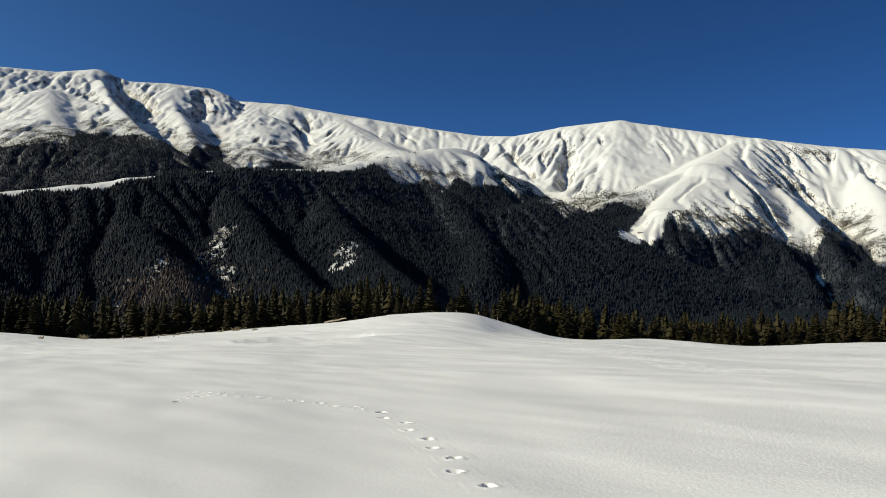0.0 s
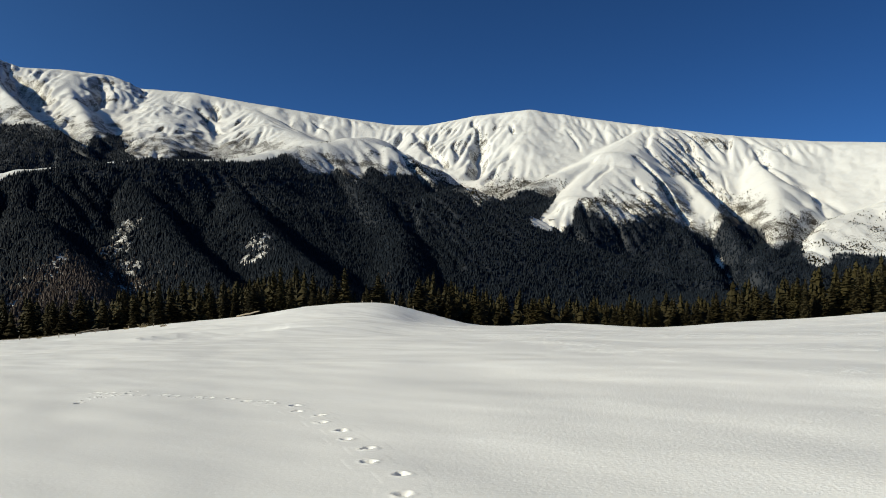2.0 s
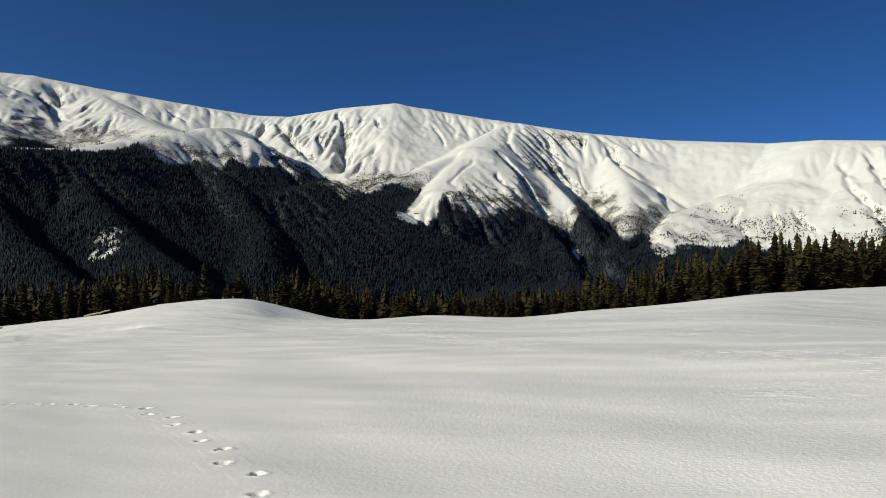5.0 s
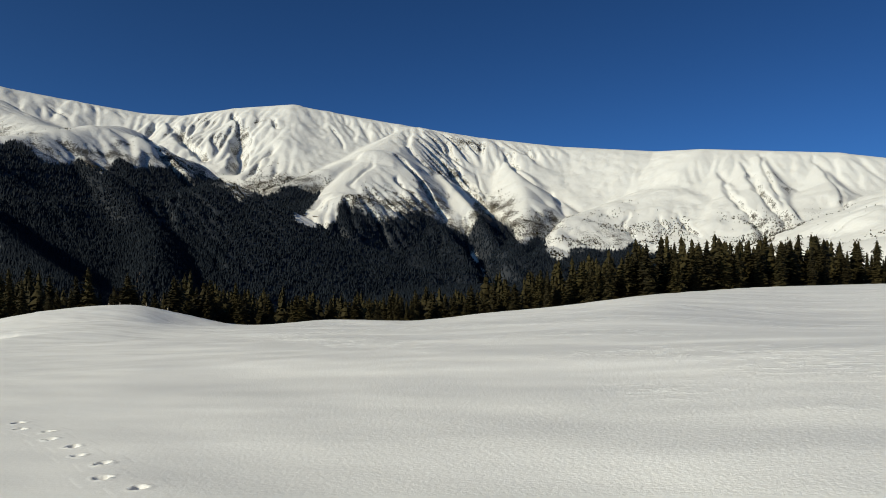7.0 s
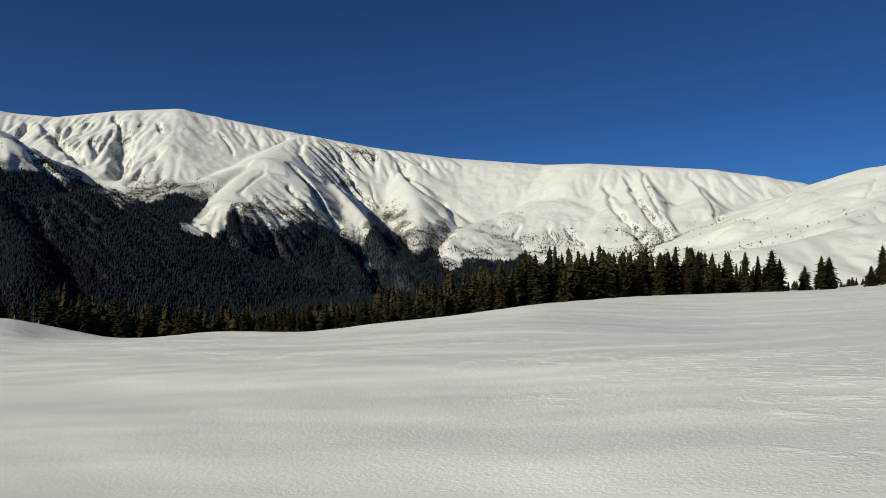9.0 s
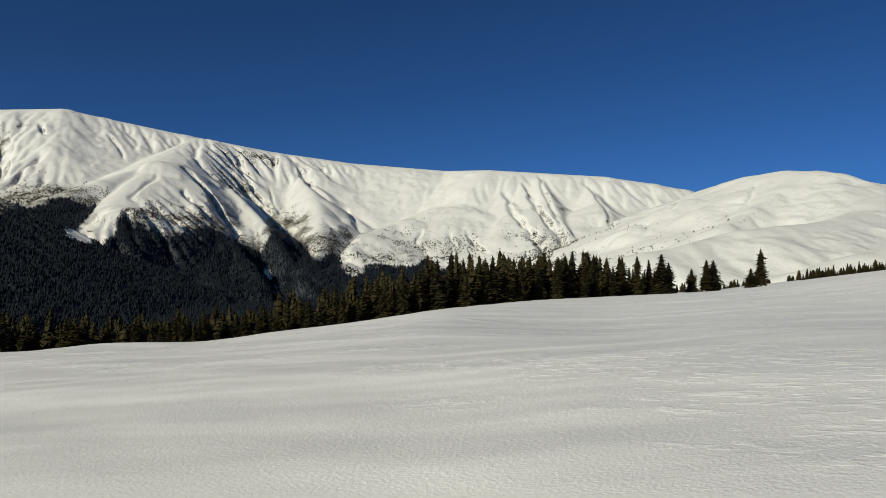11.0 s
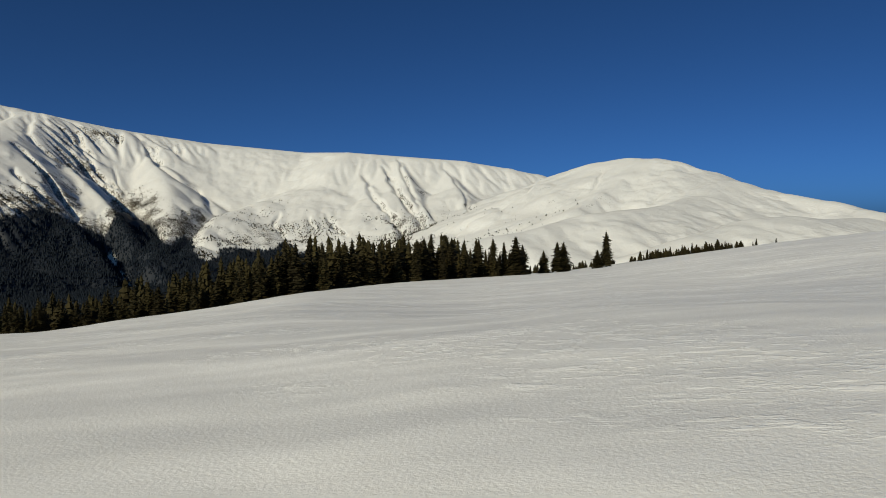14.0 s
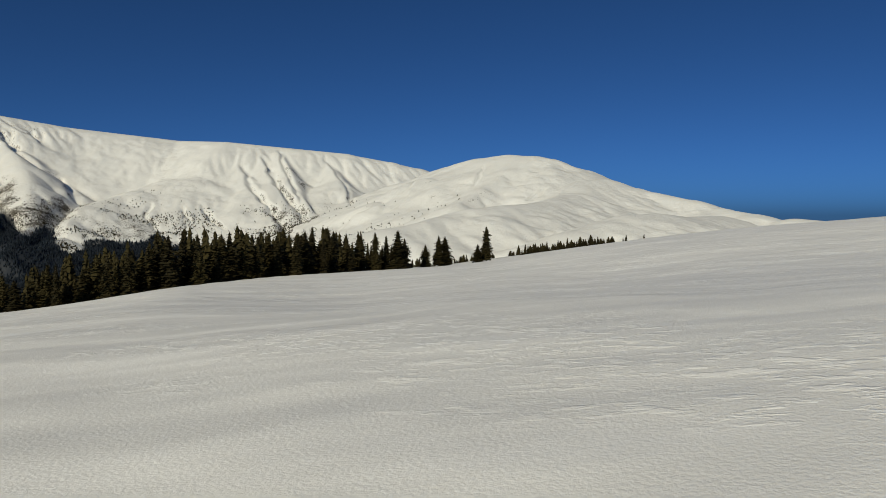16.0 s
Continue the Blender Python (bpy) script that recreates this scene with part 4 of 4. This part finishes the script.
for c in CLUMPS:
    for k in range(1 if c < -71.8 else rng.choice([5, 7])):
        a, r = c + rng.uniform(-0.5, 0.5), rng.uniform(560, 640)
        x, y = (float(v) for v in spot(a, r))
        hidden = max(r * math.tan(radians(float(table(np.array([a]), BROW)[0]))) + EYE - ground_z(a, r), 0)
        tall = hidden + rng.choice([rng.uniform(3.0, 5.5), rng.uniform(4.5, 8.0)]) * (0.7 if c < -70.5 else 1.1)
        tall = max(tall, 4.0)
        wide = tall * rng.uniform(1.2, 1.8)
        m = pose(x, y, ground_z(a, r) - 0.1, 0, 0, rng.uniform(0, 360)) @ Matrix.Diagonal((wide, wide, tall, 1))
        i = k % 2
        if c == CLUMPS[0] and k < 2:
            small[i].matrix_basis = m
        else:
            copy_thing(small[i], m @ Matrix.Diagonal((*[1 / q for q in small[i].scale], 1)))

# the deeper rows of the belt, too many to count
vs, fs, base = [], [], 0
cheap = [crown_arrays(s, 14, 6, w, 3, 0.34, 0.05, 10) for s, w in ((21, 0.18), (22, 0.17), (23, 0.20))]
for depth, a, r, tall in belt[190:]:
    cv, cf = cheap[int(rng.integers(0, 3))]
    t = rng.uniform(0, 6.28)
    x, y = (float(q) for q in spot(a, r))
    c, s, w = math.cos(t), math.sin(t), tall * rng.uniform(1.1, 1.7)
    vs.append(np.stack([x + w * (c * cv[:, 0] - s * cv[:, 1]), y + w * (s * cv[:, 0] + c * cv[:, 1]), ground_z(a, r) + tall * cv[:, 2]], -1))
    fs.append(cf + base)
    base += len(cv)
tagged(new("spruce_wood", mesh_from("spruce_wood", np.concatenate(vs), np.concatenate(fs), (NEEDLES,), False)),
       "deep rows of dark spruces behind the meadow edge", "forest", kind="stuff")

# ---- footprints
def footprint(x, y, heading, long, wide, deep, seed):
    """A pit trodden into the snow, with a raised rim and a few thrown crumbs, on its own patch of snow."""
    g = np.random.default_rng(seed)
    nx, ny = 30, 26
    u, w = np.meshgrid(np.linspace(-0.34, 0.34, nx), np.linspace(-0.30, 0.30, ny))
    c, s = math.cos(heading), math.sin(heading)
    px, py = x + c * u - s * w, y + s * u + c * w
    az, r = np.degrees(np.arctan2(-px, py)), np.hypot(px, py)
    z = near_land(az.ravel(), r.ravel()).reshape(px.shape)
    wob = 0.25 * ripple(u * 9 + seed, w * 9, seed) + 0.16 * ripple(u * 25, w * 25 + seed, seed)
    q = np.sqrt((u / (long / 2)) ** 2 + (w / (wide / 2)) ** 2) + wob
    pit = -deep * (1 - ease(q, 0.30, 1.05))
    rim = 0.12 * deep * np.exp(-((q - 1.15) / 0.2) ** 2) * (0.4 + 1.2 * np.clip(0.5 - u / long, 0, 1))
    crumbs = 0.030 * np.clip(ripple(u * 22, w * 22, seed + 3) - 0.1, 0, 1) * (1 - ease(q, 0.7, 1.35))
    crumbs = crumbs + 0.010 * np.clip(ripple(u * 45, w * 45, seed + 5) - 0.4, 0, 1) * np.exp(-((q - 1.5) / 0.5) ** 2)
    z = z + pit + rim + crumbs
    edge = np.maximum(np.abs(u) / 0.34, np.abs(w) / 0.30)
    z = z + 0.0015 - 0.004 * ease(edge, 0.7, 1.0)
    i = np.arange(nx * ny).reshape(ny, nx)
    f = np.stack([i[:-1, :-1], i[:-1, 1:], i[1:, 1:], i[1:, :-1]], -1).reshape(-1, 4)
    ob = new("footprint", mesh_from("footprint", np.stack([px, py, z], -1).reshape(-1, 3), f, (SNOW,)))
    return tagged(ob, "deep footprint with crumbled rim in crusted snow", "footprint", "trail of footprints")


for k, (x, y, az, r) in enumerate(PRINTS):
    nxt = PRINTS[min(k + 1, len(PRINTS) - 1)]
    head = math.atan2(nxt[1] - PRINTS[max(k - 1, 0)][1], nxt[0] - PRINTS[max(k - 1, 0)][0])
    small_print = 0.85 if k >= len(TRAIL) else 1.0
    footprint(x, y, head, small_print * random.uniform(0.20, 0.27), small_print * random.uniform(0.13, 0.17), random.uniform(0.034, 0.05), 200 + k)

# ---- weathered wood by the brow
def weathered():
    m = Nodes("weathered_wood", 0.85)
    return m.done(m.mix(m.noise(9, 4, (0.3, 1, 1)), (0.20, 0.165, 0.12), (0.42, 0.35, 0.26)))


def straw():
    m = Nodes("dry_grass", 0.9)
    return m.done(m.mix(m.noise(4, 2), (0.22, 0.17, 0.09), (0.36, 0.29, 0.17)))


OLDWOOD, STRAW = weathered(), straw()


def pole_mesh(name, a, b, r0, r1, mat, seed=0):
    """A slightly crooked round pole from a to b."""
    g = random.Random(seed)
    a, b = Vector(a), Vector(b)
    d = (b - a).normalized()
    side = d.orthogonal().normalized()
    up = d.cross(side)
    v, f, n, sides = [], [], 6, 8
    for i in range(n):
        t = i / (n - 1)
        o = a.lerp(b, t) + (side * g.uniform(-1, 1) + up * g.uniform(-1, 1)) * r0 * 0.35
        q = r0 + (r1 - r0) * t
        v += [o + (side * math.cos(6.283 * k / sides) + up * math.sin(6.283 * k / sides)) * q for k in range(sides)]
    f = [(i * sides + k, i * sides + (k + 1) % sides, (i + 1) * sides + (k + 1) % sides, (i + 1) * sides + k) for i in range(n - 1) for k in range(sides)]
    me = mesh_from(name, [tuple(p) for p in v], f, (mat,))
    return me


def at(az, r, up=0.0):
    x, y = (float(q) for q in spot(az, r))
    return (x, y, ground_z(az, r) + up)


fence = tagged(new("rail_fence"), "collapsed grey wooden rail fence half buried in snow", "fence")
posts = [(23.8, 0.15), (22.4, 0.28), (21.2, 0.18), (20.2, 0.34), (19.3, 0.3), (18.3, 0.62), (17.6, 0.6)]
for k, (a, h) in enumerate(posts):
    part("post", pole_mesh("post", at(a, 121, -0.3), at(a + random.uniform(-0.12, 0.12), 121, h), 0.08, 0.055, OLDWOOD, k), OLDWOOD, fence)
for k, ((a, h), (b, h2)) in enumerate(zip(posts, posts[1:])):
    for q in (0.85, 0.45) if k > 2 else (0.6,):
        part("rail", pole_mesh("rail", at(a + 0.15, 120.85, h * q * random.uniform(0.6, 1.1)), at(b - 0.1, 120.85, h2 * q * random.uniform(0.6, 1.1)), 0.055, 0.045, OLDWOOD, 20 + k), OLDWOOD, fence)
log = tagged(new("fallen_log", pole_mesh("fallen_log", at(8.9, 116, 0.12), at(7.3, 114, 0.45), 0.13, 0.09, OLDWOOD, 5)), "grey fallen log lying on the snowy brow", "log")
for k, (a, r, h) in enumerate([(-0.3, 103, 0.25), (-1.0, 104, 0.3), (-1.7, 104, 0.2), (-2.7, 106, 0.5), (-4.1, 118, 0.45), (16.2, 117, 0.5), (14.6, 118, 0.4), (20.6, 112, 0.5), (19.6, 113, 0.45), (22.9, 113, 0.5)]):
    tagged(new("fence_post", pole_mesh("fence_post", at(a, r, -0.3), at(a + random.uniform(-0.03, 0.03), r, h), 0.08, 0.06, OLDWOOD, 40 + k)),
           "short grey wooden post sticking out of the snow", "post", "posts along the brow")


def tuft(az, r, size, seed):
    g = random.Random(seed)
    v, f = [], []
    x, y, z = at(az, r, -0.05)
    for k in range(110):
        a, q, h = g.uniform(0, 6.28), 0.8 * size * math.sqrt(g.random()), size * g.uniform(0.25, 1.1)
        bx, by = x + q * math.cos(a), y + q * 0.5 * math.sin(a)
        lx, ly = g.uniform(-0.9, 0.9) * h, g.uniform(-0.5, 0.5) * h
        n = len(v)
        v += [(bx - 0.012, by, z), (bx + 0.012, by, z), (bx + lx * 0.7 + 0.011, by + ly * 0.7, z + h * 0.6), (bx + lx, by + ly, z + h)]
        f += [(n, n + 1, n + 2), (n, n + 2, n + 3)]
    return tagged(new("grass_tuft", mesh_from("grass_tuft", v, f, (STRAW,), False)), "dry straw-coloured grass tuft poking through snow", "grass", "grass tufts on the brow")


for k, (a, r, s) in enumerate([(25.4, 118, 0.8), (15.3, 118, 0.7), (14.0, 112, 0.45), (16.4, 119, 0.4), (28.0, 100, 0.35), (21.8, 117, 0.4)]):
    tuft(a, r, s, 70 + k)


# ---- the shepherds' hut on the snowy tongue
def box(bm, x0, x1, y0, y1, z0, z1):
    v = [bm.verts.new((x, y, z)) for z in (z0, z1) for x, y in ((x0, y0), (x1, y0), (x1, y1), (x0, y1))]
    for f in ((3, 2, 1, 0), (4, 5, 6, 7), (0, 1, 5, 4), (1, 2, 6, 5), (2, 3, 7, 6), (3, 0, 4, 7)):
        bm.faces.new([v[i] for i in f])


def hut(az, r, long, turn):
    x, y = (float(q) for q in spot(az, r))
    thing = tagged(new("shepherd_hut"), "low dark timber hut with a snowy roof on an alpine meadow", "hut")
    thing.matrix_basis = pose(x, y, ground_z(az, r) - 0.4, 0, 0, turn)
    for y0, y1 in ((-2.6, -2.4), (2.4, 2.6)):
        bm = bmesh.new()
        box(bm, -long / 2, long / 2, y0, y1, 0, 2.6)
        part("wall", bm, OLDWOOD, thing)
    for x0 in (-long / 2, long / 2 - 0.2):
        bm = bmesh.new()
        box(bm, x0, x0 + 0.2, -2.4, 2.4, 0, 2.6)
        part("wall", bm, OLDWOOD, thing)
    bm = bmesh.new()
    v = [bm.verts.new(p) for x0 in (-long / 2 - 0.4, long / 2 + 0.4) for p in ((x0, -3.2, 2.4), (x0, 0, 4.4), (x0, 3.2, 2.4), (x0, 3.2, 2.2), (x0, 0, 4.15), (x0, -3.2, 2.2))]
    for k in range(6):
        bm.faces.new([v[k], v[(k + 1) % 6], v[6 + (k + 1) % 6], v[6 + k]])
    bm.faces.new([v[0], v[5], v[4], v[1]]), bm.faces.new([v[1], v[4], v[3], v[2]])
    bm.faces.new([v[6], v[7], v[10], v[11]]), bm.faces.new([v[7], v[8], v[9], v[10]])
    part("roof", bm, SNOW, thing, "snow-covered gable roof")
    bm = bmesh.new()
    box(bm, -0.6, 0.6, -2.66, -2.6, 0, 2.0)
    part("door", bm, BARK, thing, "dark plank door")
    return thing


hut(-14.6, 2140, 15, -12)

# ---- leafless brown brush along the foot of the valley
def brush():
    m = Nodes("bare_brush", 0.9)
    m.bsdf.inputs["Specular IOR Level"].default_value = 0.1
    g = m.add("ShaderNodeNewGeometry").outputs["Random Per Island"]
    return m.done(m.mix(g, (0.05, 0.039, 0.034), (0.10, 0.08, 0.069)))


BRUSH = brush()
baz, br = [], []
for a0, r0, sa, sr, n in ((-14.5, 1180, 3.2, 60, 1500), (19.4, 1230, 2.8, 65, 3000), (18.2, 1370, 1.1, 45, 300), (23.0, 1200, 1.6, 50, 900), (-2.5, 1330, 1.2, 60, 300)):
    baz.append(rng.normal(a0, sa, n)), br.append(rng.normal(r0, sr, n))
baz, br = np.concatenate(baz), np.concatenate(br)
bz = land(baz, br)
bt = rng.uniform(4, 9, len(bz))
tagged(cone_trees("bare_brush", baz, br, bz, bt, bt * rng.uniform(0.3, 0.5, len(bz)), BRUSH), "leafless reddish-brown brush at the forest foot", "shrubs", kind="stuff")
